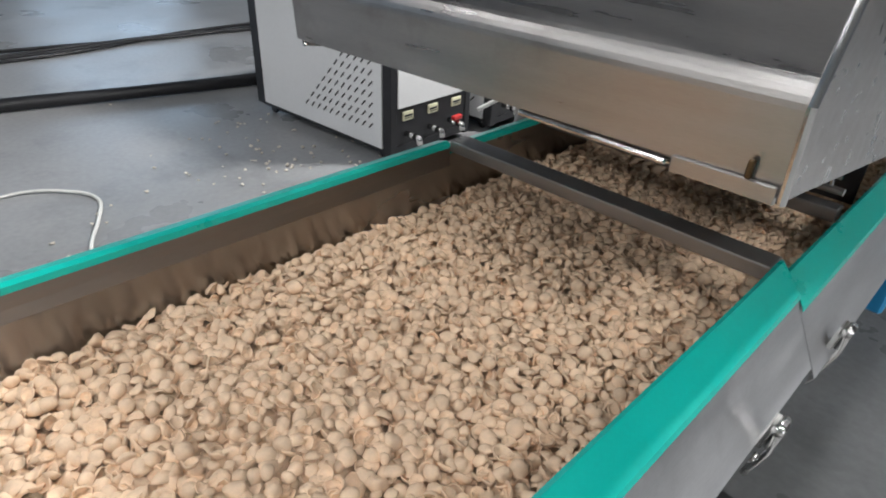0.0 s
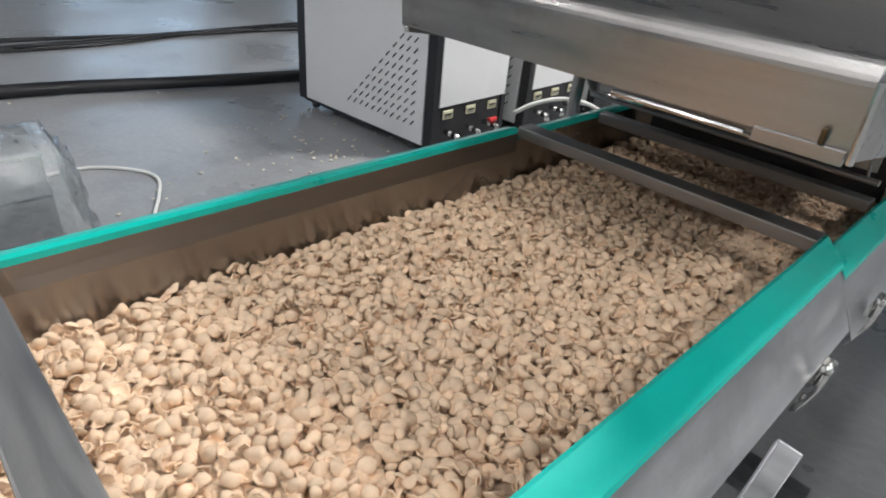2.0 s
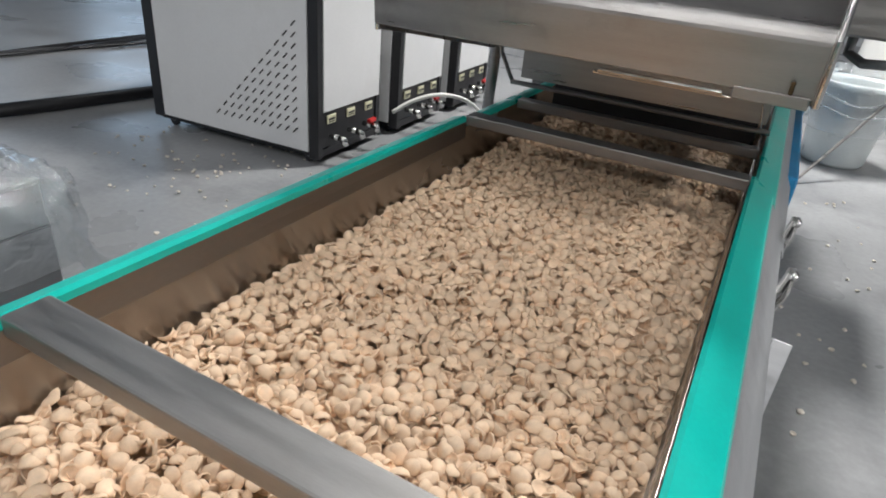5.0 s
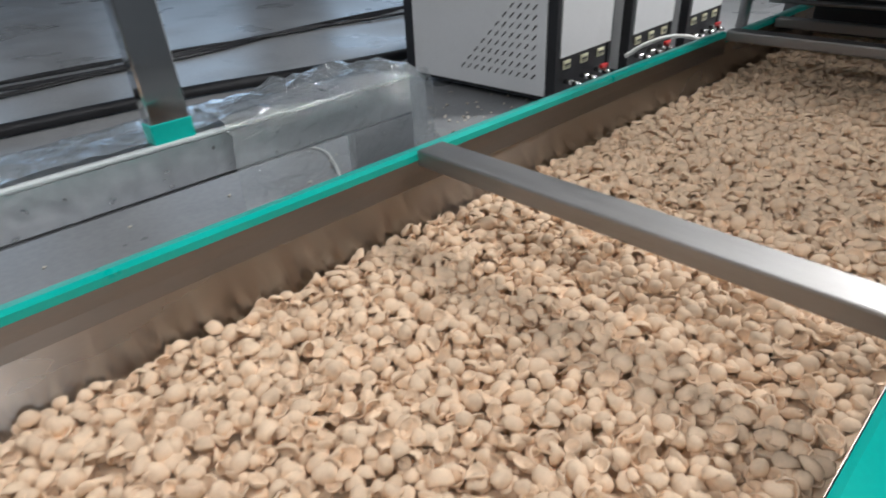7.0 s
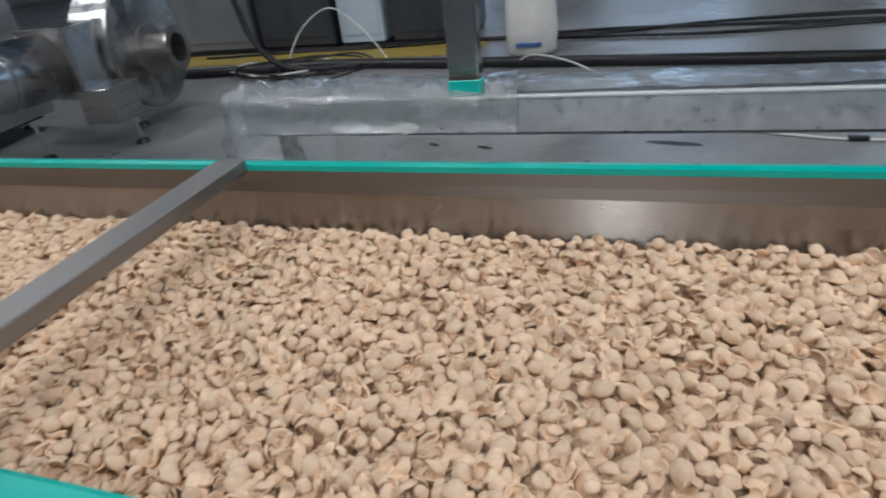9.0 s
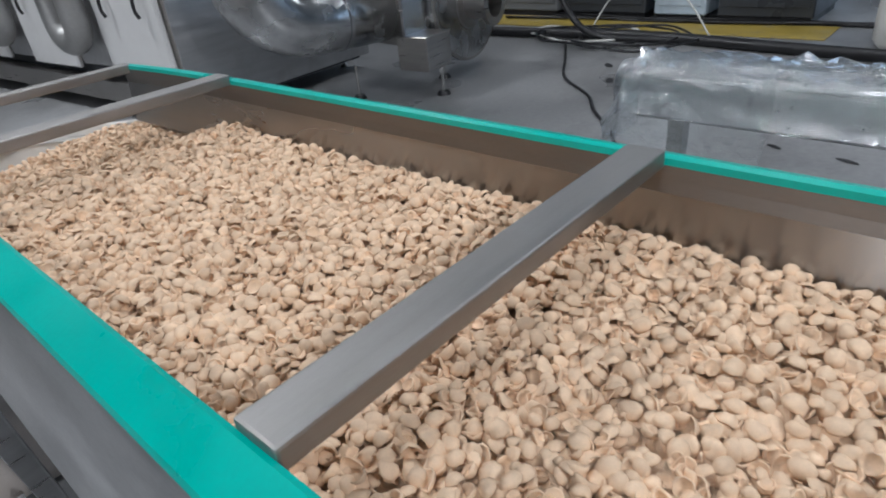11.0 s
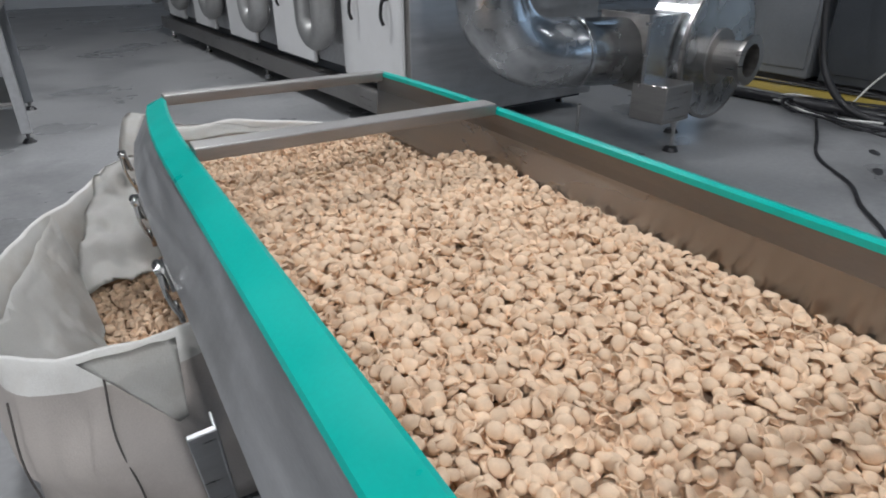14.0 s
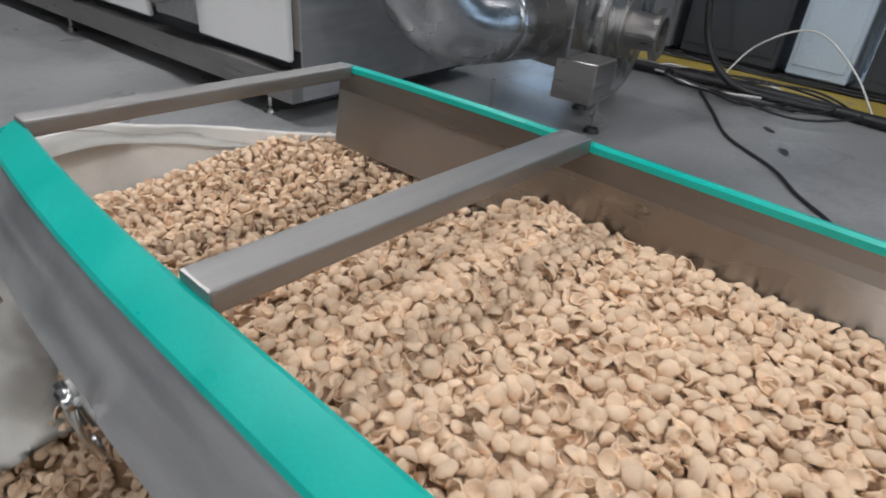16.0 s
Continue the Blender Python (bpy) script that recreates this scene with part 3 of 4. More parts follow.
def build_bag():
    t = thing("bulk_bag", "open white woven bulk bag half full of cereal under the trough", "bag")
    rows = []
    levels = [(0.006, -0.05, 0.02), (0.03, 0.01, 0.03)]
    levels += [(0.08 + 0.05 * k, 0.02 + 0.012 * math.sin(k * 0.6), 0.05) for k in range(9)]
    levels += [(0.525, 0.0, 0.055), (0.552, -0.004, 0.055), (0.557, -0.010, 0.055), (0.545, -0.016, 0.055), (0.48, -0.03, 0.055), (0.40, -0.045, 0.05), (0.30, -0.05, 0.04)]
    for z, g, fo in levels:
        rows.append(bag_ring(z, g, 0.2 + 3.0 * z, fo))

    def rings(chosen, floor):
        sh = bmesh.new()
        made = [[sh.verts.new(p) for p in row] for row in chosen]
        for a, b in zip(made, made[1:]):
            for k in range(len(a)):
                sh.faces.new((a[k], a[(k + 1) % len(a)], b[(k + 1) % len(a)], b[k]))
        if floor:
            sh.faces.new(made[0][::-1])
        return sh

    part("outer_fabric", rings(rows[:11], True), WEAVE_DUSTY_SHADED, t, "dusty beige woven outside, with its shade put into the colour", smooth=True)
    part("lining", rings(rows[10:], False), WEAVE, t, "creased white woven rim and lining", smooth=True)

    def cloth(name, corners, nu, nv, lift, seed):
        """A creased sheet spanned between four corners."""
        a, b, c, d = [Vector(q) for q in corners]
        sh = bmesh.new()
        grid = []
        for i in range(nu + 1):
            u = i / nu
            row = []
            for j in range(nv + 1):
                v = j / nv
                q = a.lerp(b, u).lerp(d.lerp(c, u), v)
                n1 = noise.noise((q.x * 9 + seed, q.y * 9, q.z * 9))
                n2 = abs(noise.noise((q.x * 16, q.y * 16 + seed, q.z * 16)))
                row.append(sh.verts.new(q + Vector((0.4 * lift * n1, lift * n1 - 0.6 * lift * n2, lift * (n1 - 1.2 * n2)))))
            grid.append(row)
        for e, f in zip(grid, grid[1:]):
            for j in range(nv):
                sh.faces.new((e[j], e[j + 1], f[j + 1], f[j]))
        bmesh.ops.solidify(sh, geom=sh.faces[:], thickness=0.003)
        part(name, sh, WEAVE, t, smooth=True)

    # the inside of the near side, drawn up slack behind the heap
    cloth("inner_fold", ((0.92, -5.46, 0.38), (1.26, -5.42, 0.37), (1.12, -5.95, 0.57), (0.92, -6.02, 0.61)), 18, 22, 0.032, 3)
    cloth("inner_fold", ((1.17, -4.90, 0.33), (1.22, -5.50, 0.35), (1.26, -5.72, 0.55), (1.40, -4.88, 0.55)), 22, 14, 0.035, 8)
    # a strap of fabric standing in a loop at the outlet corner
    lp = bmesh.new()
    rows = []
    for k in range(19):
        a = math.pi * k / 18
        q = Vector((0.92 - 0.07 * math.cos(a), -6.22 - 0.20 * math.cos(a), 0.53 + 0.17 * math.sin(a)))
        rows.append([lp.verts.new(q + Vector((0.075, -0.026, 0.012)) * w + Vector((0, 0, 0.010 * noise.noise((k * 0.5, w * 2, 7))))) for w in (-0.5, -0.17, 0.17, 0.5)])
    for a, b in zip(rows, rows[1:]):
        for w in range(3):
            lp.faces.new((a[w], a[w + 1], b[w + 1], b[w]))
    bmesh.ops.solidify(lp, geom=lp.faces[:], thickness=0.004)
    part("corner_loop", lp, WEAVE, t, smooth=True)
    # a turned-down white flap on the rim
    cloth("flap", ((1.24, BAG["y1"] + 0.016, 0.556), (1.05, BAG["y1"] + 0.02, 0.558), (1.06, BAG["y1"] + 0.055, 0.37), (1.08, BAG["y1"] + 0.055, 0.36)), 12, 12, 0.008, 11)
    for x in (0.55, 1.20, 1.37):
        pts = curve_points([(x, BAG["y1"] + 0.0, 0.50), (x + 0.01, BAG["y1"] + 0.018, 0.34), (x - 0.01, BAG["y1"] + 0.022, 0.16), (x, BAG["y1"] + 0.01, 0.03)], 5)
        part("seam", tube(pts, 0.0025, 6), SEAM, t, "dark stitched seam")
    # tall back flap that stands up behind the outlet
    bk = bmesh.new()
    grid = []
    for i in range(25):
        row = []
        for j in range(8):
            u, v = i / 24, j / 7
            x = -0.05 + 0.98 * u
            top = 0.02 + 0.07 * u * u + 0.03 * noise.noise((u * 5, 2, 0))
            row.append(bk.verts.new((x, back_y(x, 0.82 + 0.08 * v - 0.04 * noise.noise((u * 6, v * 2, 4))), 0.50 + top * v)))
        grid.append(row)
    for a, b in zip(grid, grid[1:]):
        for j in range(7):
            bk.faces.new((a[j], a[j + 1], b[j + 1], b[j]))
    bmesh.ops.solidify(bk, geom=bk.faces[:], thickness=0.003)
    part("back_flap", bk, WEAVE, t, smooth=True)
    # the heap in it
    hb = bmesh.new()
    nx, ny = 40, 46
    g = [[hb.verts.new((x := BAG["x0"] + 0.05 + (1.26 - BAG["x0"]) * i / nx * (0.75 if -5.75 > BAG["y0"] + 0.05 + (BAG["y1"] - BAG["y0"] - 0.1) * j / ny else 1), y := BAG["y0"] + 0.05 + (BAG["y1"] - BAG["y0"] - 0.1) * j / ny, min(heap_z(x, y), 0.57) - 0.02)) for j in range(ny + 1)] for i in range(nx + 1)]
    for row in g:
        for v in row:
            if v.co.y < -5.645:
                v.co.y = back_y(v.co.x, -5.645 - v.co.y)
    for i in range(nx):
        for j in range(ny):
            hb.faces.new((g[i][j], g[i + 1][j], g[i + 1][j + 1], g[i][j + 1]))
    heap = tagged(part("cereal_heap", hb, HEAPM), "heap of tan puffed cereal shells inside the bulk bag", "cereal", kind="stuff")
    rng = random.Random(8)
    places = []
    for layer, dz in enumerate((0.0, 0.012, 0.022)):
        step = 0.028
        x = BAG["x0"] + 0.06
        while x < BAG["x1"] - 0.06:
            y = BAG["y0"] + 0.06
            while y < BAG["y1"] - 0.06:
                hidden = (x < 0.86 and y > -5.04) or y < back_y(x, 0.84) or y > BAG['y1'] - 0.10 or x > 1.27 or (x > 0.90 and y < -5.80)
                if not hidden and rng.random() < (0.9, 0.85, 0.5)[layer]:
                    s = SHELL_SIZE * rng.uniform(0.75, 1.15)
                    px, py = x + rng.gauss(0, 0.007), y + rng.gauss(0, 0.007)
                    places.append((px, py, min(heap_z(px, py), 0.57) + dz - 0.008, s, turned(rng, 45), rng.randrange(len(SHELLS))))
                y += step
            x += step
    top = new("heap_shells", shells_mesh("heap_shells", places, CEREAL))
    top.parent = heap
    tagged(top, kind="stuff")


build_bag()


# ---------------- feeder hood over the trough ----------------
def build_hood():
    t = thing("feeder_hood", "folded stainless feeder hood over the trough with blue side guard", "machine hood")
    x0, x1 = -0.10, 0.955
    prof = [(-0.325, 1.150), (-0.362, 1.158)]
    for k in range(7):
        a = radians(k * 10)
        prof.append((-0.350 - 0.02 + 0.05 * (1 - math.cos(a)), 1.265 + 0.05 * math.sin(a)))
    prof += [(-0.11, 1.475), (-0.095, 1.50), (-0.095, 1.68)]
    bm = bmesh.new()
    rows = [[bm.verts.new((x, y - 0.05 * (1 - (x - x0) / (x1 - x0)), z + 0.012 * (1 - (x - x0) / (x1 - x0)))) for y, z in prof] for x in (x0, x0 + 0.35, x0 + 0.7, x1)]
    for a, b in zip(rows, rows[1:]):
        for i in range(len(prof) - 1):
            bm.faces.new((a[i], a[i + 1], b[i + 1], b[i]))
    bmesh.ops.recalc_face_normals(bm, faces=bm.faces[:])
    bmesh.ops.solidify(bm, geom=bm.faces[:], thickness=0.003)
    part("front_sheet", bm, STEEL_HOOD, t, "folded brushed stainless front sheet", smooth=False)
    # end plates with a turned flange
    for x, s in ((x1, 1), (x0 - 0.006, -1)):
        q = bmesh.new()
        outline = [(-0.385, 1.150), (-0.40, 1.28), (-0.26, 1.62), (-0.22, 1.68), (0.75, 1.68), (0.75, 1.16), (0.40, 1.02), (-0.30, 1.138)]
        a = [q.verts.new((x, y, z)) for y, z in outline]
        b = [q.verts.new((x + 0.006, y, z)) for y, z in outline]
        q.faces.new(a)
        q.faces.new(b[::-1])
        for i in range(len(outline)):
            q.faces.new((a[i], b[i], b[(i + 1) % len(outline)], a[(i + 1) % len(outline)]))
        bmesh.ops.recalc_face_normals(q, faces=q.faces[:])
        plate = part("end_plate", q, STEEL_HOOD, t)
        part("edge_strip", tube([(x + 0.003 + 0.004 * s, -0.388, 1.15), (x + 0.003 + 0.004 * s, -0.403, 1.28), (x + 0.003 + 0.004 * s, -0.262, 1.62), (x + 0.003 + 0.004 * s, -0.222, 1.68)], 0.006, 8), CHROME, plate)
    part("back_sheet", box(x0, x1, 0.744, 0.75, 1.16, 1.68), STEEL_HOOD, t)
    part("lid", box(x0, x1, -0.095, 0.75, 1.68, 1.686), STEEL_HOOD, t)
    # drop plate at the back of the opening, with a lip bar and a small brace
    drop = part("drop_plate", box(0.03, 0.89, 0.385, 0.39, 0.935, 1.6), STEEL, t, "upright stainless drop plate")
    part("lip_bar", tube([(-0.02, 0.42, 0.905), (0.91, 0.36, 0.918)], 0.009, 10), STEEL_BAR, drop)
    part("lip_frame", tube([(0.72, 0.375, 1.04), (0.86, 0.37, 1.03), (0.88, 0.365, 0.92)], 0.004, 8), CHROME, drop)
    part("brace", tube([(-0.02, 0.43, 0.905), (-0.05, 0.36, 1.02), (-0.07, 0.33, 1.16)], 0.008, 8), STEEL_BAR, t)
    part("inner_chute", shifted(box(0.02, 0.92, -0.003, 0.003, -0.28, 0.28), pose(0, 0.08, 1.34, 38, 0, 0)), STEEL, t)
    # added black plate: the shade under the hood is put in as a sheet
    part("shade_plate", box(0.03, 0.87, 0.82, 0.828, 0.722, 1.00, 0.002), BLACK_RUBBER, t, "added black plate standing in for the dark under the hood")
    # bottom handle rods and the scorched corner slot
    part("handle_rod", tube([(0.50, -0.345, 1.142), (0.78, -0.345, 1.140)], 0.006, 8), CHROME, t)
    part("handle_rod", tube([(0.48, -0.31, 1.13), (0.80, -0.31, 1.128)], 0.005, 8), CHROME, t)
    bolt = Vector((0, -0.58, 0.81)).to_track_quat("Z", "Y").to_matrix().to_4x4()
    part("bolt", shifted(cylinder(0.02, 0.022, sides=6), Matrix.Translation((0.82, -0.213, 1.408)) @ bolt), CHROME, t, "steel hexagon bolt")
    part("corner_slot", box(0.905, 0.914, -0.380, -0.370, 1.165, 1.192, 0.002), BRASS, t, "scorched brown corner slot")
    part("corner_tab", box(0.80, 0.95, -0.374, -0.366, 1.138, 1.164, 0.002), STEEL_HOOD, t)
    part("blue_guard", box(0.985, 1.06, 0.70, 2.4, 0.48, 0.70, 0.008), BLUE, t, "blue painted guard beside the trough")
    part("blue_column", box(0.82, 1.10, 2.75, 3.35, 0.0, 1.19, 0.010), BLUE, t, "blue painted column under the feeder")
    part("drive_box", box(0.99, 1.42, 1.3, 1.9, 1.18, 1.42, 0.01), STEEL, t, "stainless drive box")
    part("hose_joint", tube([(1.12, 1.5, 1.17), (1.12, 1.48, 1.08), (1.18, 1.42, 1.05), (1.30, 1.40, 1.06)], 0.022, 10), STEEL_DARK, t)
    for x, y in ((-0.28, 1.5), (-0.28, 2.4), (1.05, 2.46)):
        part("post", box(x - 0.03, x + 0.03, y - 0.03, y + 0.03, 0.0, 1.2), STEEL_DARK, t)
    part("upper_body", box(x0 - 0.2, x1 + 0.25, 0.76, 2.5, 1.2, 1.68, 0.01), STEEL, t, "stainless body of the feeder")
    # corrugated conduit
    pts = [Vector((-0.15, 0.52, 0.30)), Vector((-0.15, 0.52, 0.78)), Vector((-0.13, 0.50, 1.20))]
    n = 90
    line = [pts[0].lerp(pts[1], k / (n // 2)) if k <= n // 2 else pts[1].lerp(pts[2], (k - n // 2) / (n - n // 2)) for k in range(n + 1)]
    part("conduit", tube(line, [0.021 + 0.004 * (k % 2) for k in range(n + 1)], 12), STEEL, t, "corrugated metal conduit", smooth=True)


build_hood()


# ---------------- temperature control units ----------------
def build_units():
    first = None
    for y in (1.07, 1.98, 2.88):
        m = pose(-1.50, y - 0.01, 0, 0, 0, 3)
        if first is not None:
            copy_thing(first, m)
            continue
        t = first = thing("temperature_unit", "white steel temperature control cabinet with black frame on castors", "cabinet", "control cabinets", m=m)
        L, W, z0, z1 = 1.36, 0.73, 0.10, 1.25
        part("side_panel", box(-L + 0.05, -0.075, -0.004, 0.01, z0 - 0.02, z1, 0.002), WHITE_PAINT, t, "white side panel with slanted vent slots")
        part("side_panel", box(-L + 0.05, -0.075, W - 0.01, W + 0.004, z0 - 0.02, z1, 0.002), WHITE_PAINT, t)
        part("body", box(-L + 0.02, -0.01, 0.011, W - 0.011, z0, z1 - 0.01), BLACK_PAINT, t, "black inner frame")
        for ya in (0.0, W - 0.05):
            part("corner_post", box(-0.072, 0.0, ya, ya + 0.05, z0 - 0.06, z1, 0.004), BLACK_PAINT, t)
            part("corner_post", box(-L - 0.05, -L + 0.048, ya, ya + 0.05, z0 - 0.04, z1, 0.004), BLACK_PAINT, t)
        part("base_skirt", box(-L + 0.01, -0.005, 0.012, W - 0.012, z0 - 0.05, z0 - 0.001), BLACK_PAINT, t)
        part("front_panel", box(-0.006, 0.004, 0.058, W - 0.02, 0.335, z1 - 0.02, 0.002), WHITE_PAINT, t, "white front panel")
        for i in range(3):
            yc = 0.145 + 0.22 * i
            lab = part("label_plate", box(-0.008, 0.003, yc - 0.045, yc + 0.045, 0.252, 0.308, 0.003), LABEL, t, "small cream label plate")
            part("print_bar", box(0.003, 0.0045, yc - 0.034, yc + 0.034, 0.275, 0.288), BLACK_PAINT, lab)
            part("print_bar", box(0.003, 0.0045, yc - 0.034, yc + 0.034, 0.263, 0.269), BLACK_PAINT, lab)
        # vent slots in a right-angled triangle
        slot = None
        for i in range(11):
            for j in range(i + 1):
                xs, z = -0.80 + 0.063 * i, 0.205 + 0.064 * j
                if slot is None:
                    slot = mesh_from("vent_slot", shifted(box(-0.023, 0.023, -0.0018, 0.0018, -0.004, 0.004), pose(0, 0, 0, 0, -45, 0)), SLOT)
                ob = new("vent_slot", slot)
                ob.parent, ob.location = t, (xs, -0.0055, z)
        for i, (yc, red) in enumerate(((0.13, 0), (0.33, 0), (0.52, 1))):
            bm = tube([(0.0, yc, 0.17), (0.07, yc, 0.17)], 0.017, 10)
            tube([(0.07, yc, 0.17), (0.11, yc, 0.165), (0.12, yc, 0.13)], 0.021, 10, bm=bm)
            v = part("valve", bm, CHROME, t, "brass-chrome pipe valve", smooth=True)
            if red:
                part("handle", box(0.05, 0.08, yc - 0.035, yc + 0.045, 0.19, 0.215, 0.004), RED, v, "red valve handle")
        for xx in (-L + 0.09, -0.10):
            for yy in (0.05, W - 0.05):
                c = part("castor", cylinder(0.034, 0.024, m=pose(xx, yy, 0.035, 90)), BLACK_RUBBER, t)
                part("fork", box(xx - 0.012, xx + 0.012, yy - 0.018, yy + 0.018, 0.035, 0.075, 0.002), CHROME, c)
        part("control_panel", shifted(box(-0.05, 0.05, -0.22, 0.2, -0.12, 0.14, 0.01), pose(-L - 0.06, 0.2, 1.02, 0, 12, 0)), GREY_PAINT, t, "grey control panel box")
        part("cable_hook", tube(curve_points([(-L - 0.09, 0.0, 0.98), (-L - 0.13, 0.0, 0.95), (-L - 0.12, 0.0, 0.90), (-L - 0.06, 0.02, 0.91)], 5), 0.007, 8), BLACK_RUBBER, t)


build_units()


# ---------------- dryer at the end of the line ----------------
def build_dryer():
    t = thing("dryer_machine", "long stainless dryer with white doors and black handles on levelling feet", "machine")
    a, b = Vector((-0.95, -7.44, 0)), Vector((-0.44, -15.1, 0))
    d = (b - a).normalized()
    L = (b - a).length
    t.matrix_world = Matrix.Translation(a) @ Matrix.Rotation(math.atan2(d.y, d.x), 4, "Z")
    # local x runs along the machine, local -y is its outer side
    part("body", box(0, L, -1.9, -0.03, 0.42, 2.2, 0.01), STEEL, t, "stainless body")
    part("end_panel", box(-0.012, -0.001, -1.9, -0.03, 0.14, 2.2), STEEL_SKIRT, t, "stainless end panel")
    part("base_channel", box(0.0, L, -0.09, 0.05, 0.13, 0.30, 0.006), STEEL, t, "grey steel base channel")
    part("base_channel", box(0.0, L, -1.9, -1.8, 0.13, 0.30, 0.006), STEEL, t)
    part("kick_panel", box(0.0, L, -1.78, -0.10, 0.12, 0.41), DARK_PANEL, t)
    n = 5
    for i in range(n):
        w = L / n
        x0 = 0.05 + i * w
        part("door", box(x0, x0 + w * 0.60, -0.028, 0.015, 0.36, 2.1, 0.012), WHITE_PAINT, t, "white film-covered door")
        bay = part("bay_panel", box(x0 + w * 0.61, x0 + w * 0.955, -0.028, -0.005, 0.40, 2.1, 0.01), STEEL_SKIRT, t, "stainless bay between doors")
        c = x0 + w * 0.785
        arc = [(c - 0.17, 0.12, 2.1), (c - 0.17, 0.12, 1.4)] + [(c + 0.17 * math.sin(radians(a)), 0.12, 0.78 - 0.17 * math.cos(radians(a))) for a in range(-90, 91, 15)] + [(c + 0.17, 0.12, 1.4), (c + 0.17, 0.12, 2.1)]
        part("bay_duct", tube(arc, 0.10, 18), DUCT_GREY, bay, "bent grey steel duct", smooth=True)
        for fr in (0.10, 0.42):
            hx = x0 + w * fr
            bm = tube(curve_points([(hx, 0.02, 0.98), (hx + 0.01, 0.06, 0.96), (hx + 0.03, 0.065, 0.86), (hx + 0.02, 0.05, 0.80)], 4), 0.013, 8)
            part("handle", bm, BLACK_RUBBER, t, "black door handle")
    for x in (0.3, 3.0, 5.3, 7.3):
        for y in (-0.02, -1.85):
            f = part("foot", cylinder(0.014, 0.11, (x, y, 0.085), 10), CHROME, t)
            part("foot_pad", cylinder(0.045, 0.03, (x, y, 0.016), 14, 0.03), CHROME, f)


build_dryer()


# ---------------- blower and duct ----------------
def build_blower():
    t = thing("blower", "galvanised blower with round elbow duct and flanged pipe stub on feet", "blower", m=pose(-0.06, -0.64, 0))
    knots = [(-1.14, -6.14, 2.2), (-1.14, -6.14, 1.45), (-1.14, -6.14, 1.07)]
    arc = []
    for k in range(11):
        a = radians(9 * k)
        arc.append((-1.14 - 0.44 * (1 - math.cos(a)), -6.14 + 0.08 * (1 - math.cos(a)), 1.07 - 0.40 * math.sin(a)))
    pts = knots + arc[1:] + [(-2.19, -6.03, 0.645)]
    part("elbow_duct", tube(pts, 0.225, 28), GALV, t, "shiny galvanised elbow duct", smooth=True)
    for q, r in (((-1.14, -6.14, 1.08), (0, 0, 1)), ((-1.75, -6.05, 0.667), (-1, 0.06, 0))):
        p, dr = Vector(q), Vector(r).normalized()
        part("duct_seam", tube([p - dr * 0.012, p + dr * 0.012], 0.231, 28), GALV, t)
    # square flanged transition
    tr = bmesh.new()
    ax = Vector((-0.93, 0.12, 0)).normalized()
    side = Vector((-ax.y, ax.x, 0))
    o = Vector((-2.19, -6.03, 0.65))

    def square(c, w, h):
        return [tr.verts.new(c + side * sx * w + Vector((0, 0, sz * h))) for sx, sz in ((-1, -1), (1, -1), (1, 1), (-1, 1))]
    r1, r2, r3 = square(o, 0.24, 0.235), square(o + ax * 0.03, 0.24, 0.235), square(o + ax * 0.40, 0.17, 0.25)
    for u, v in ((r1, r2), (r2, r3)):
        for k in range(4):
            tr.faces.new((u[k], u[(k + 1) % 4], v[(k + 1) % 4], v[k]))
    tr.faces.new(r1[::-1])
    tr.faces.new(r3)
    bmesh.ops.recalc_face_normals(tr, faces=tr.faces[:])
    part("transition_duct", tr, GALV, t, "rectangular galvanised transition duct")
    fl = part("flange", shifted(box(-0.012, 0.012, -0.255, 0.255, -0.25, 0.25, 0.002), Matrix.Translation(o) @ Matrix.Rotation(math.atan2(ax.y, ax.x), 4, "Z")), STEEL, t)
    for sx in (-0.245, 0.245):
        for sz in (-0.2, 0, 0.2):
            part("bolt", cylinder(0.012, 0.04, m=Matrix.Translation(o + side * sx + Vector((0, 0, sz))) @ Matrix.Rotation(math.atan2(ax.y, ax.x), 4, "Z") @ pose(0, 0, 0, 0, 90, 0), sides=6), CHROME, fl)
    # volute casing, its axis towards the pipe stub
    c = Vector((-2.95, -5.98, 0.57))
    axis = Vector((-0.15, 0.99, 0)).normalized()
    turn = axis.to_track_quat("Z", "Y").to_matrix().to_4x4()
    part("casing", shifted(cylinder(0.49, 0.34, sides=44, bevel=0.01), Matrix.Translation(c + Vector((0, 0, 0.05))) @ turn), GALV, t, "round blower casing", smooth=False)
    part("casing_rim", shifted(cylinder(0.505, 0.025, sides=44), Matrix.Translation(c + axis * 0.155 + Vector((0, 0, 0.05))) @ turn), STEEL, t)
    stub_a = c + axis * 0.15
    bm = bmesh.new()
    rings = []
    for dist, r in ((0.01, 0.20), (0.035, 0.20), (0.036, 0.125), (0.22, 0.125), (0.225, 0.175), (0.26, 0.175), (0.262, 0.115), (0.06, 0.11)):
        p = stub_a + axis * dist
        rings.append([bm.verts.new(p + turn.to_3x3() @ Vector((r * math.cos(k * math.pi / 14), r * math.sin(k * math.pi / 14), 0))) for k in range(28)])
    for u, v in zip(rings, rings[1:]):
        for k in range(28):
            bm.faces.new((u[k], u[(k + 1) % 28], v[(k + 1) % 28], v[k]))
    bm.faces.new(rings[-1])
    part("pipe_stub", bm, STEEL, t, "flanged steel pipe stub")
    part("base_box", shifted(box(-0.15, 0.15, -0.14, 0.14, 0.22, 0.47, 0.006), pose(-2.30, -5.72, 0, 0, 0, 6)), STEEL, t, "stainless base box")
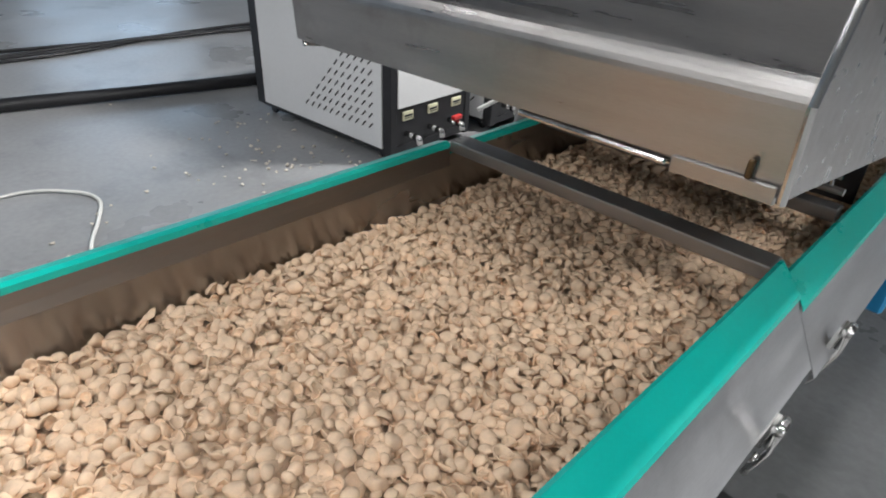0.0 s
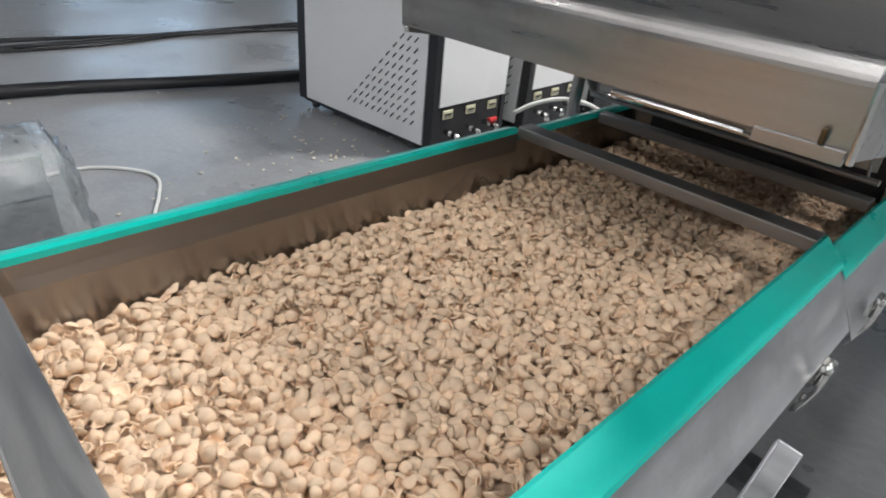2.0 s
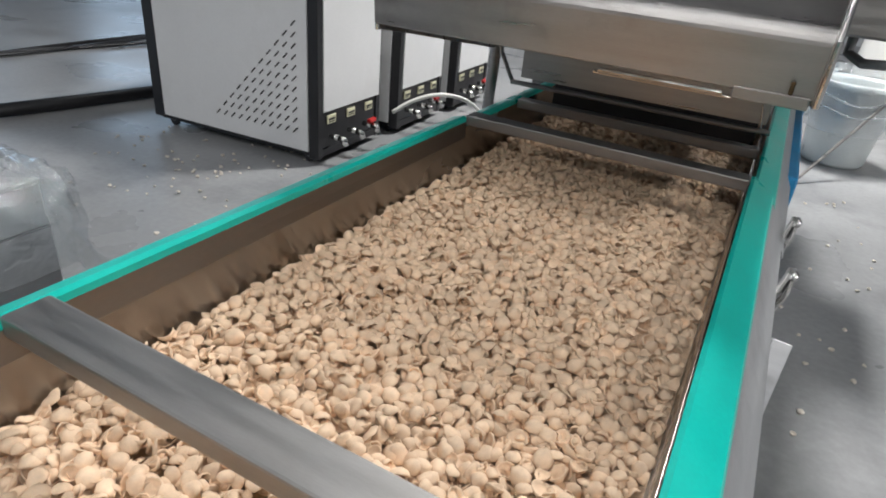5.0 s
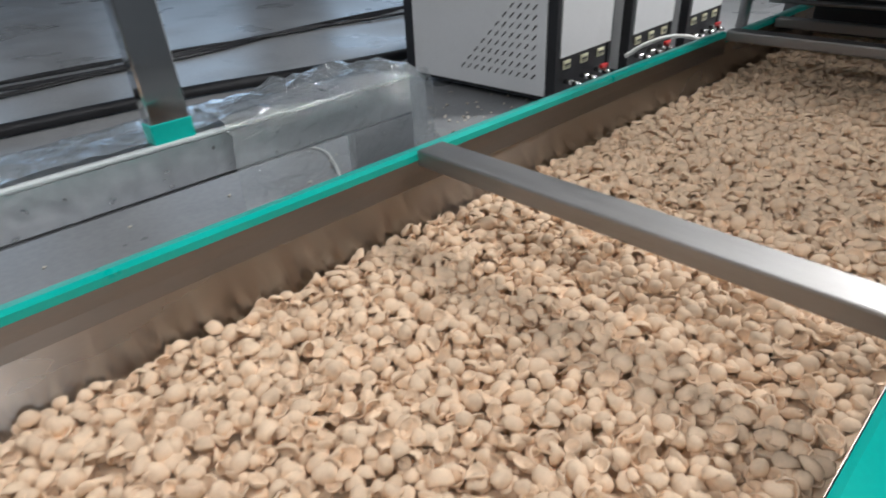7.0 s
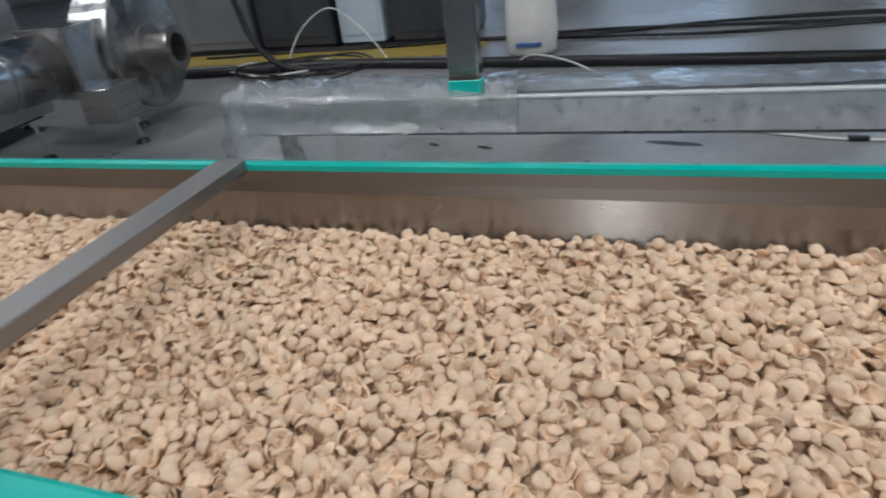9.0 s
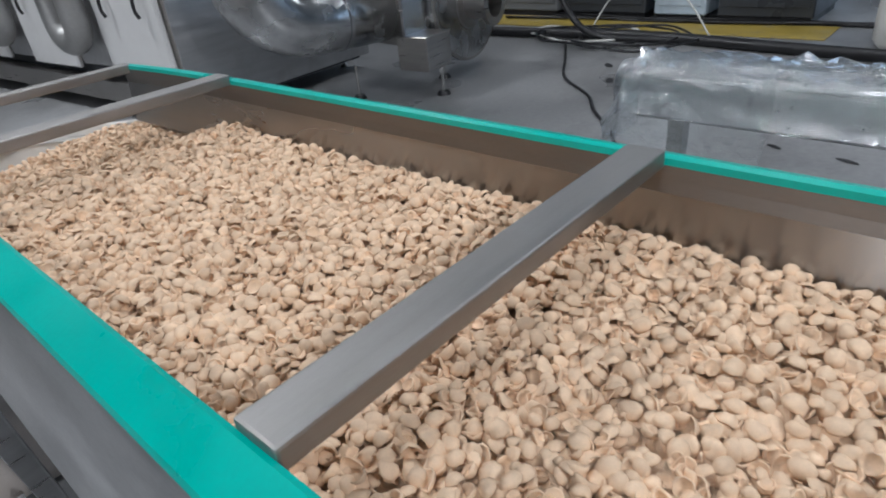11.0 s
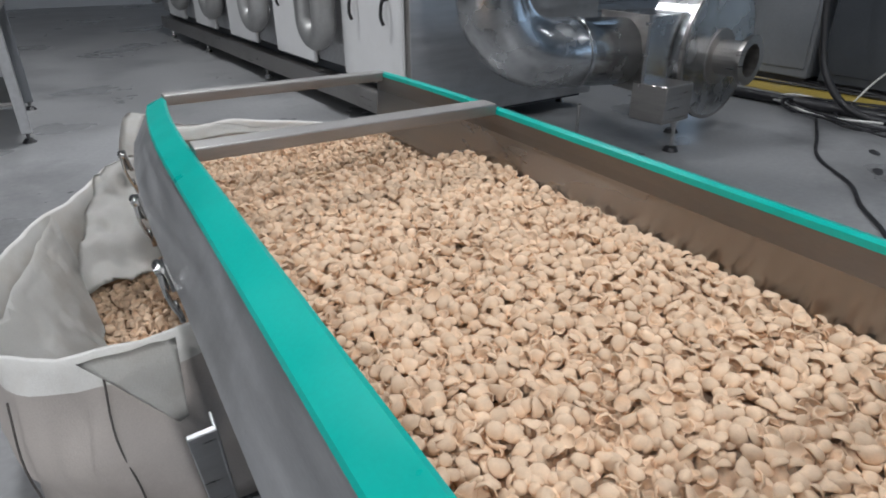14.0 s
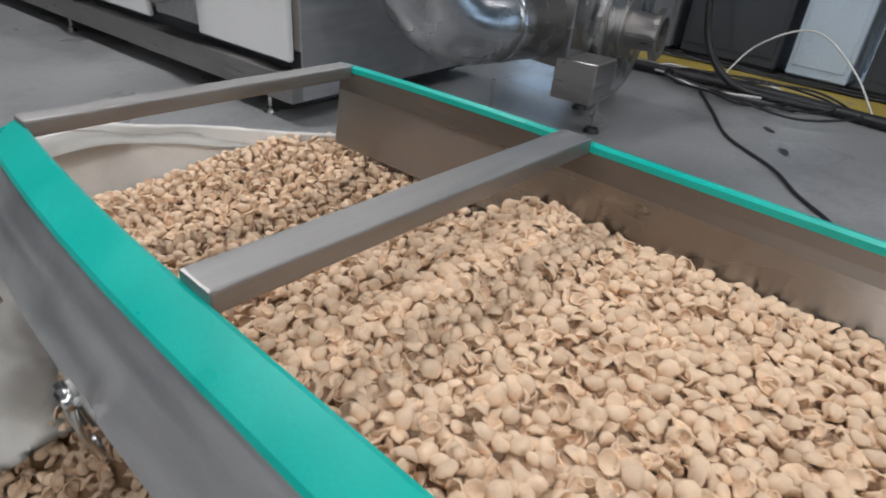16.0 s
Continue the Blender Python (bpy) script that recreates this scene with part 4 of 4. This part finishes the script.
    for q in ((-2.36, -5.62), (-2.75, -5.95), (-2.0, -6.2)):
        f = part("foot", cylinder(0.013, 0.24, (q[0], q[1], 0.14), 10), CHROME, t)
        part("foot_pad", cylinder(0.055, 0.03, (q[0], q[1], 0.016), 16, 0.04), BLACK_RUBBER, f)


build_blower()


# ---------------- wrapped conveyor frame behind the trough ----------------
def build_wrapped():
    t = thing("wrapped_beam", "polished stainless beam with two posts, wrapped in clear film", "beam")
    x0, x1, y0, y1, z0, z1 = -0.46, -0.295, -3.685, -1.235, 0.82, 0.912
    part("beam_body", box(x0, x1, y0, y1, z0, z1, 0.004), BEAM, t, "polished stainless beam")
    # pale colour on the lip paints in the highlight along the beam's edge
    part("top_lip", box(x1 - 0.016, x1 + 0.003, y0, y1, z1 - 0.001, z1 + 0.007, 0.002), BUCKET, t, "pale lip, the beam edge's bright highlight put into its colour")
    part("bottom_lip", box(x1 - 0.01, x1 + 0.004, y0, y1, z0 - 0.002, z0 + 0.001), STEEL_DARK, t)
    part("end_panel", box(x1 - 0.03, x1 - 0.002, y1 - 0.20, y1 + 0.004, 0.66, z0 + 0.02, 0.003), STEEL_SKIRT, t)
    for y in (y1 - 0.06, y0 + 0.06):
        part("leg", box(x0 + 0.03, x0 + 0.07, y - 0.02, y + 0.02, 0.0, z0 + 0.01), STEEL_DARK, t)
    for y in (-1.86, -3.00):
        part("post", shifted(box(-0.022, 0.022, -0.040, 0.040, 0, 1.15, 0.003), pose(x1 - 0.03, y, z1 - 0.015, 0, -4, 0)), MIRROR, t, "polished stainless upright post")
        # green band put on as colour where the post mirrors the taped rim
        part("rim_reflection", shifted(box(-0.0245, 0.0245, -0.0425, 0.0425, 0.016, 0.060, 0.002), pose(x1 - 0.03, y, z1 - 0.015, 0, -4, 0)), TAPE, t, "green band standing in for the taped rim's reflection")

    def film(ya, yb, bulge, drop, seed, face=True):
        """A crumpled sheet laid over the beam from ya to yb."""
        bm = bmesh.new()
        prof = [(x0 - 0.03, z0 - 0.02), (x0 - 0.015, z1 + 0.012), ((x0 + x1) / 2, z1 + 0.022), (x1 + 0.006, z1 + 0.010), (x1 + 0.014, z0 + 0.03), (x1 + 0.018, z0 - drop)][: 6 if face else 4]
        n = max(8, int((yb - ya) / 0.03))
        rows = []
        for i in range(n + 1):
            y = ya + (yb - ya) * i / n
            row = []
            for j in range(len(prof) - 1):
                for k in range(4):
                    x, z = Vector(prof[j]).lerp(Vector(prof[j + 1]), k / 4)
                    n1 = noise.noise((x * 14, y * 9 + seed, z * 14))
                    n2 = noise.noise((x * 40, y * 30 + seed, z * 40))
                    row.append(bm.verts.new((x + abs(n1) * bulge * (1 if j > 2 else 0.2) + 0.004 * n2, y + 0.012 * n1, z + abs(n1 + 0.5 * n2) * bulge * (1.1 if 0 < j < 4 else 0.2))))
            rows.append(row)
        for u, v in zip(rows, rows[1:]):
            for j in range(len(u) - 1):
                bm.faces.new((u[j], u[j + 1], v[j + 1], v[j]))
        part("film", bm, FILM, t, "crumpled clear packing film", smooth=True)

    def end_film(y, way, low, seed):
        """The loose film that hangs over an end."""
        bm = bmesh.new()
        rows = []
        for i in range(16):
            u = i / 15
            x = x0 - 0.03 + (x1 - x0 + 0.055) * u
            row = []
            for k in range(12):
                v = k / 11
                row.append(bm.verts.new((x + 0.02 * noise.noise((u * 4, v * 3, seed)), y + way * (0.02 + 0.05 * v + 0.022 * noise.noise((u * 7, v * 4, seed + 3))), z1 + 0.02 - (z1 + 0.02 - low) * v)))
            rows.append(row)
        for a, b in zip(rows, rows[1:]):
            for k in range(11):
                bm.faces.new((a[k], a[k + 1], b[k + 1], b[k]))
        part("film", bm, FILM, t, "crumpled clear packing film", smooth=True)

    film(-1.76, y1 + 0.03, 0.035, 0.13, 1.0)
    film(-2.90, -1.74, 0.010, -0.03, 4.0, False)
    film(y0 - 0.03, -2.86, 0.040, 0.0, 9.0)
    film(y0 - 0.04, y0 + 0.30, 0.030, 0.11, 15.0)
    end_film(y1 + 0.02, 1, 0.66, 2.0)
    end_film(y0 - 0.02, -1, 0.72, 6.0)


build_wrapped()


# ---------------- hoses, cables and clutter on the far floor ----------------
def line_thing(name, label, category, knots, r, material, group="", per=8, sides=10):
    ob = part(name, tube(curve_points(knots, per), r, sides), material, smooth=True)
    return tagged(ob, label, category, group)


line_thing("floor_hose", "thick black rubber hose lying across the floor", "hose",
           [(-3.30, 2.6, 0.05), (-3.46, 1.35, 0.05), (-3.66, 0.4, 0.05), (-3.90, -0.5, 0.05), (-4.05, -1.8, 0.05), (-4.20, -3.2, 0.05), (-4.34, -4.45, 0.05), (-4.49, -5.7, 0.05), (-4.35, -6.9, 0.05), (-4.3, -8.1, 0.05)], 0.048, BLACK_RUBBER)
rng_c = random.Random(21)
for i in range(6):
    ks = []
    for j in range(12):
        y = 5.0 - 1.15 * j
        ks.append((-5.35 - 0.11 * (i % 3) + 0.16 * math.sin(j * 1.3 + i * 2.1) + rng_c.uniform(-0.05, 0.05), y, 0.016 + 0.012 * (i % 2)))
    line_thing("power_cable", "thin black power cable running along the floor", "cable", ks, 0.013, BLACK_RUBBER, "floor cables", 6, 8)
for i in range(5):
    ks = []
    cx, cy = -4.40 + 0.1 * math.sin(i * 2), -6.02 + 0.22 * math.cos(i * 1.7)
    rr = 0.28 + 0.07 * i
    for j in range(11):
        a = j * 0.72 + i
        ks.append((cx + rr * math.cos(a) * (0.8 + 0.2 * math.sin(3 * a)), cy + rr * 1.4 * math.sin(a), 0.015 + 0.012 * i + 0.02 * (j % 2)))
    line_thing("coiled_cable", "tangled black cable loop on the floor", "cable", ks, 0.010, BLACK_RUBBER if i != 2 else WHITE_CABLE, "cable tangle", 6, 8)
line_thing("hanging_cable", "thick black cable hanging down to the cable tangle", "cable", [(-4.2, -6.75, 1.9), (-4.2, -6.45, 1.1), (-4.2, -6.38, 0.76), (-4.2, -6.27, 0.37), (-4.2, -5.98, 0.11), (-4.35, -5.5, 0.05), (-4.55, -4.9, 0.035)], 0.03, BLACK_RUBBER)
line_thing("single_cable", "single black cable snaking over the floor", "cable", [(-4.13, -6.21, 0.012), (-3.63, -5.91, 0.012), (-3.13, -5.61, 0.012), (-2.78, -5.21, 0.012), (-2.48, -4.99, 0.012), (-2.13, -4.68, 0.012), (-1.63, -4.46, 0.012), (-0.93, -4.56, 0.012)], 0.011, BLACK_RUBBER)
line_thing("white_cable", "thin white cable looped on the floor", "cable", [(-2.59, -2.09, 0.01), (-2.49, -1.82, 0.01), (-2.40, -1.5, 0.01), (-2.39, -1.05, 0.01), (-2.41, -0.69, 0.012), (-2.25, -0.48, 0.012), (-2.08, -0.42, 0.01), (-1.86, -0.5, 0.01), (-1.6, -0.62, 0.01), (-1.2, -0.7, 0.01)], 0.009, WHITE_CABLE)
plug = tagged(part("cable_plug", shifted(box(-0.05, 0.05, -0.016, 0.016, 0, 0.028, 0.006), pose(-2.40, -1.46, 0.001, 0, 0, 88)), BLACK_RUBBER), "black inline plug on the white cable", "plug")
line_thing("white_hose", "white braided hose arching between the control cabinets", "hose", [(-1.32, 1.62, 0.28), (-1.22, 1.72, 0.36), (-1.10, 1.86, 0.40), (-0.98, 2.02, 0.36), (-0.9, 2.15, 0.24), (-0.88, 2.2, 0.02)], 0.014, WHITE_CABLE)
line_thing("thin_wire", "thin white wire arching above the floor", "wire", [(-4.5, -4.97, 0.02), (-4.6, -5.27, 0.35), (-4.75, -5.67, 0.55), (-4.8, -6.07, 0.35), (-4.7, -6.27, 0.02)], 0.008, WHITE_CABLE)
line_thing("thin_wire", "thin white wire arching above the floor", "wire", [(-4.3, -3.7, 0.02), (-4.1, -3.5, 0.14), (-3.95, -3.2, 0.12), (-3.85, -2.9, 0.012)], 0.008, WHITE_CABLE)

# woven sack on the floor behind the hose
def build_sack():
    bm = bmesh.new()
    rows = []
    for z, r in ((0.004, 0.20), (0.04, 0.235), (0.25, 0.25), (0.5, 0.235), (0.72, 0.20), (0.85, 0.10), (0.93, 0.13)):
        row = []
        for k in range(28):
            a = 2 * math.pi * k / 28
            q = r * (1 + 0.10 * noise.noise((2 * math.cos(a), 2 * math.sin(a), z * 4)) + 0.03 * math.sin(6 * a))
            row.append(bm.verts.new((q * 0.8 * math.cos(a), q * math.sin(a), z)))
        rows.append(row)
    for u, v in zip(rows, rows[1:]):
        for k in range(28):
            bm.faces.new((u[k], u[(k + 1) % 28], v[(k + 1) % 28], v[k]))
    bm.faces.new(rows[0][::-1])
    bm.faces.new(rows[-1])
    t = thing("woven_sack", "full white woven sack standing on the floor", "sack", m=pose(-4.78, -3.62, 0))
    part("sack_body", bm, WEAVE, t, smooth=True)
    copy_thing(t, pose(2.05, 7.75, 0, 0, 0, 70) @ Matrix.Scale(1.5, 4))
    part("print_bar", box(0.17, 0.215, -0.12, 0.12, 0.10, 0.135, 0.004), surface("blue_print", (0.05, 0.12, 0.3), 0.7), t, "blue printed bar")


build_sack()


def build_background():
    tagged(part("floor_marking", box(-5.40, -4.86, -12.7, -4.2, 0.002, 0.006), YELLOW), "worn yellow painted floor strip", "floor marking", kind="structure")
    for y0, y1, mat, lab in ((-5.28, -4.43, DARK_PANEL, "dark grey steel machine enclosure"), (-5.93, -5.40, BLUE_REFLECTION, "shiny steel machine enclosure, pale blue reflection put into its colour"), (-6.98, -6.03, DARK_PANEL, "dark grey steel machine enclosure"), (-8.28, -7.10, GREY_PAINT, "grey steel machine enclosure")):
        t = thing("machine_enclosure", lab, "enclosure", "enclosures along the yellow line")
        part("body", box(-6.3, -5.42, y0, y1, 0.06, 1.9, 0.012), mat, t)
        part("plinth", box(-6.28, -5.45, y0 + 0.02, y1 - 0.02, 0.0, 0.06), BLACK_PAINT, t)
        part("door", box(-5.419, -5.408, y0 + 0.04, y1 - 0.04, 0.15, 1.85, 0.003), mat, t)
        part("handle", box(-5.408, -5.385, y1 - 0.12, y1 - 0.09, 0.95, 1.1, 0.004), STEEL, t)


build_background()


def build_barrel():
    t = thing("plastic_barrel", "milky plastic barrel lined with a clear bag", "barrel", m=pose(1.46, 3.95, 0))
    bm = bmesh.new()
    prof = [(0.21, 0.0), (0.235, 0.03), (0.285, 0.58), (0.305, 0.60), (0.305, 0.64), (0.29, 0.65), (0.275, 0.61), (0.22, 0.05)]
    rows = [[bm.verts.new((r * math.cos(k * math.pi / 16), r * math.sin(k * math.pi / 16), z + 0.002)) for k in range(32)] for r, z in prof]
    for u, v in zip(rows, rows[1:]):
        for k in range(32):
            bm.faces.new((u[k], u[(k + 1) % 32], v[(k + 1) % 32], v[k]))
    bm.faces.new(rows[0][::-1])
    bm.faces.new(rows[-1])
    part("barrel_body", bm, BUCKET, t, smooth=True)
    bm = bmesh.new()
    rows = []
    for i in range(6):
        z = 0.28 + 0.09 * i
        rows.append([bm.verts.new(((0.315 + 0.05 * noise.noise((math.cos(k * math.pi / 18) * 3, math.sin(k * math.pi / 18) * 3, i * 0.6))) * math.cos(k * math.pi / 18), (0.315 + 0.05 * noise.noise((math.sin(k * math.pi / 18) * 4, math.cos(k * math.pi / 18) * 3, i * 0.6))) * math.sin(k * math.pi / 18), z)) for k in range(36)])
    for u, v in zip(rows, rows[1:]):
        for k in range(36):
            bm.faces.new((u[k], u[(k + 1) % 36], v[(k + 1) % 36], v[k]))
    part("liner", bm, FILM, t, "clear bag liner", smooth=True)
    for r, z, n in ((0.30, 0.45, 0), (0.31, 0.54, 1)):
        part("liner_fold", tube([((r + 0.07 + 0.02 * math.sin(3 * a + n)) * math.cos(a), (r + 0.07 + 0.02 * math.sin(4 * a + n)) * math.sin(a), z + 0.02 * math.sin(5 * a)) for a in [2 * math.pi * k / 40 for k in range(41)]], 0.006, 6), FILM, t)
    tagged(part("rod", tube([(1.20, 3.05, 0.012), (1.86, 4.05, 0.80)], 0.012, 8), STEEL), "thin metal rod leaning on the barrel", "rod")


build_barrel()


def build_stand():
    """A machine stand across the floor, beyond the bag."""
    t = thing("machine_stand", "grey steel machine stand on black levelling feet", "machine stand", m=pose(1.49, -8.9, 0))
    for x, y in ((0, 0), (0.9, 0), (0, -1.2), (0.9, -1.2)):
        leg = part("leg", box(x - 0.035, x + 0.035, y - 0.03, y + 0.03, 0.07, 0.9, 0.004), GREY_PAINT if y else STEEL_SKIRT, t)
        foot = part("foot", cylinder(0.05, 0.03, (x, y, 0.016), 14, 0.025), BLACK_RUBBER, t, "black levelling foot")
        part("foot_stem", cylinder(0.012, 0.07, (x, y, 0.05), 8), STEEL_DARK, foot)
    part("lower_shelf", box(0.035, 0.9, -1.2, -0.03, 0.27, 0.30, 0.004), STEEL, t)
    part("top", box(-0.05, 0.95, -1.25, 0.05, 0.9, 0.94, 0.006), STEEL, t)
    part("drive_motor", shifted(cylinder(0.11, 0.4, sides=20, bevel=0.008), pose(0.45, -0.4, 0.42, 0, 90, 0)), BLACK_PAINT, t, "black drive motor on the lower shelf")


build_stand()


def build_cart():
    """A blue hand cart on the far floor, beyond the barrel."""
    t = thing("hand_cart", "blue steel hand cart on black castors", "cart", m=pose(3.05, 7.6, 0, 0, 0, 12))
    deck = part("deck", box(-0.45, 0.45, -0.30, 0.30, 0.22, 0.26, 0.008), BLUE, t)
    part("deck_mat", box(-0.43, 0.43, -0.28, 0.28, 0.2605, 0.266, 0.002), GREY_PAINT, deck, "grey rubber deck mat")
    for y in (-0.26, 0.26):
        part("push_handle", tube(curve_points([(-0.43, y, 0.25), (-0.46, y, 0.70), (-0.50, y * 0.9, 0.98), (-0.50, 0.0, 1.02)], 6), 0.016, 10), BLUE, t, smooth=True)
    for x in (-0.36, 0.36):
        for y in (-0.24, 0.24):
            c = part("castor", cylinder(0.085, 0.04, m=pose(x, y, 0.087, 90)), BLACK_RUBBER, t)
            part("fork", box(x - 0.02, x + 0.02, y - 0.028, y + 0.028, 0.10, 0.222, 0.003), STEEL_DARK, c)


build_cart()


def build_crumbs():
    """Spilled shells lying about on the floor."""
    rng = random.Random(77)
    places = []
    for _ in range(90):
        x, y = rng.gauss(-2.0, 0.42), rng.gauss(0.62, 0.42)
        if x > -1.5 and y > 0.95 or x > -1.2:
            continue
        places.append((x, y))
    for _ in range(14):
        places.append((rng.uniform(-3.8, -1.2), rng.uniform(-0.8, 1.0)))
    for _ in range(110):
        places.append((rng.uniform(1.14, 2.3), rng.uniform(-1.3, 3.0)))
    for x, y in [(-2.5, -1.5), (-2.0, -1.6), (-1.9, -2.0)]:
        places.append((x, y))
    half = [(x, y, 0.009, rng.uniform(0.016, 0.027), Euler((radians(rng.choice((0, 180)) + rng.gauss(0, 12)), radians(rng.gauss(0, 12)), rng.uniform(0, 6))).to_matrix(), rng.randrange(len(SHELLS))) for x, y in places]
    for p in half:
        me = shells_mesh("spilled_shell", [(0, 0, 0, *p[3:])], CRUMB)
        ob = new("spilled_shell", me)
        low = min(v.co.z for v in me.vertices)
        ob.location = (p[0], p[1], 0.001 - low)
        tagged(ob, "pale spilled cereal shell lying on the floor", "cereal", "spilled shells")
    for x, y, a, b, r in [(-2.37, -2.39, 0.16, 0.028, 80), (-2.68, -2.36, 0.12, 0.02, 85), (-2.56, -2.9, 0.13, 0.02, 80), (-2.3, -3.5, 0.06, 0.02, 70), (-2.35, -3.85, 0.05, 0.018, 60), (-3.6, -5.48, 0.07, 0.03, 40), (-3.2, -5.26, 0.07, 0.03, 30)]:
        bm = bmesh.new()
        vs = []
        for k in range(18):
            t = 2 * math.pi * k / 18
            q = 1 + 0.25 * noise.noise((math.cos(t) * 2, math.sin(t) * 2, x * 3))
            vs.append(bm.verts.new((a * q * math.cos(t), b * q * math.sin(t), 0)))
        bm.faces.new(vs)
        ob = tagged(part("floor_smudge", shifted(bm, pose(x, y, 0.003, 0, 0, r)), OIL), "black scuff mark on the concrete", "floor mark", kind="structure")


build_crumbs()


def motions():
    bed_motion()


motions()
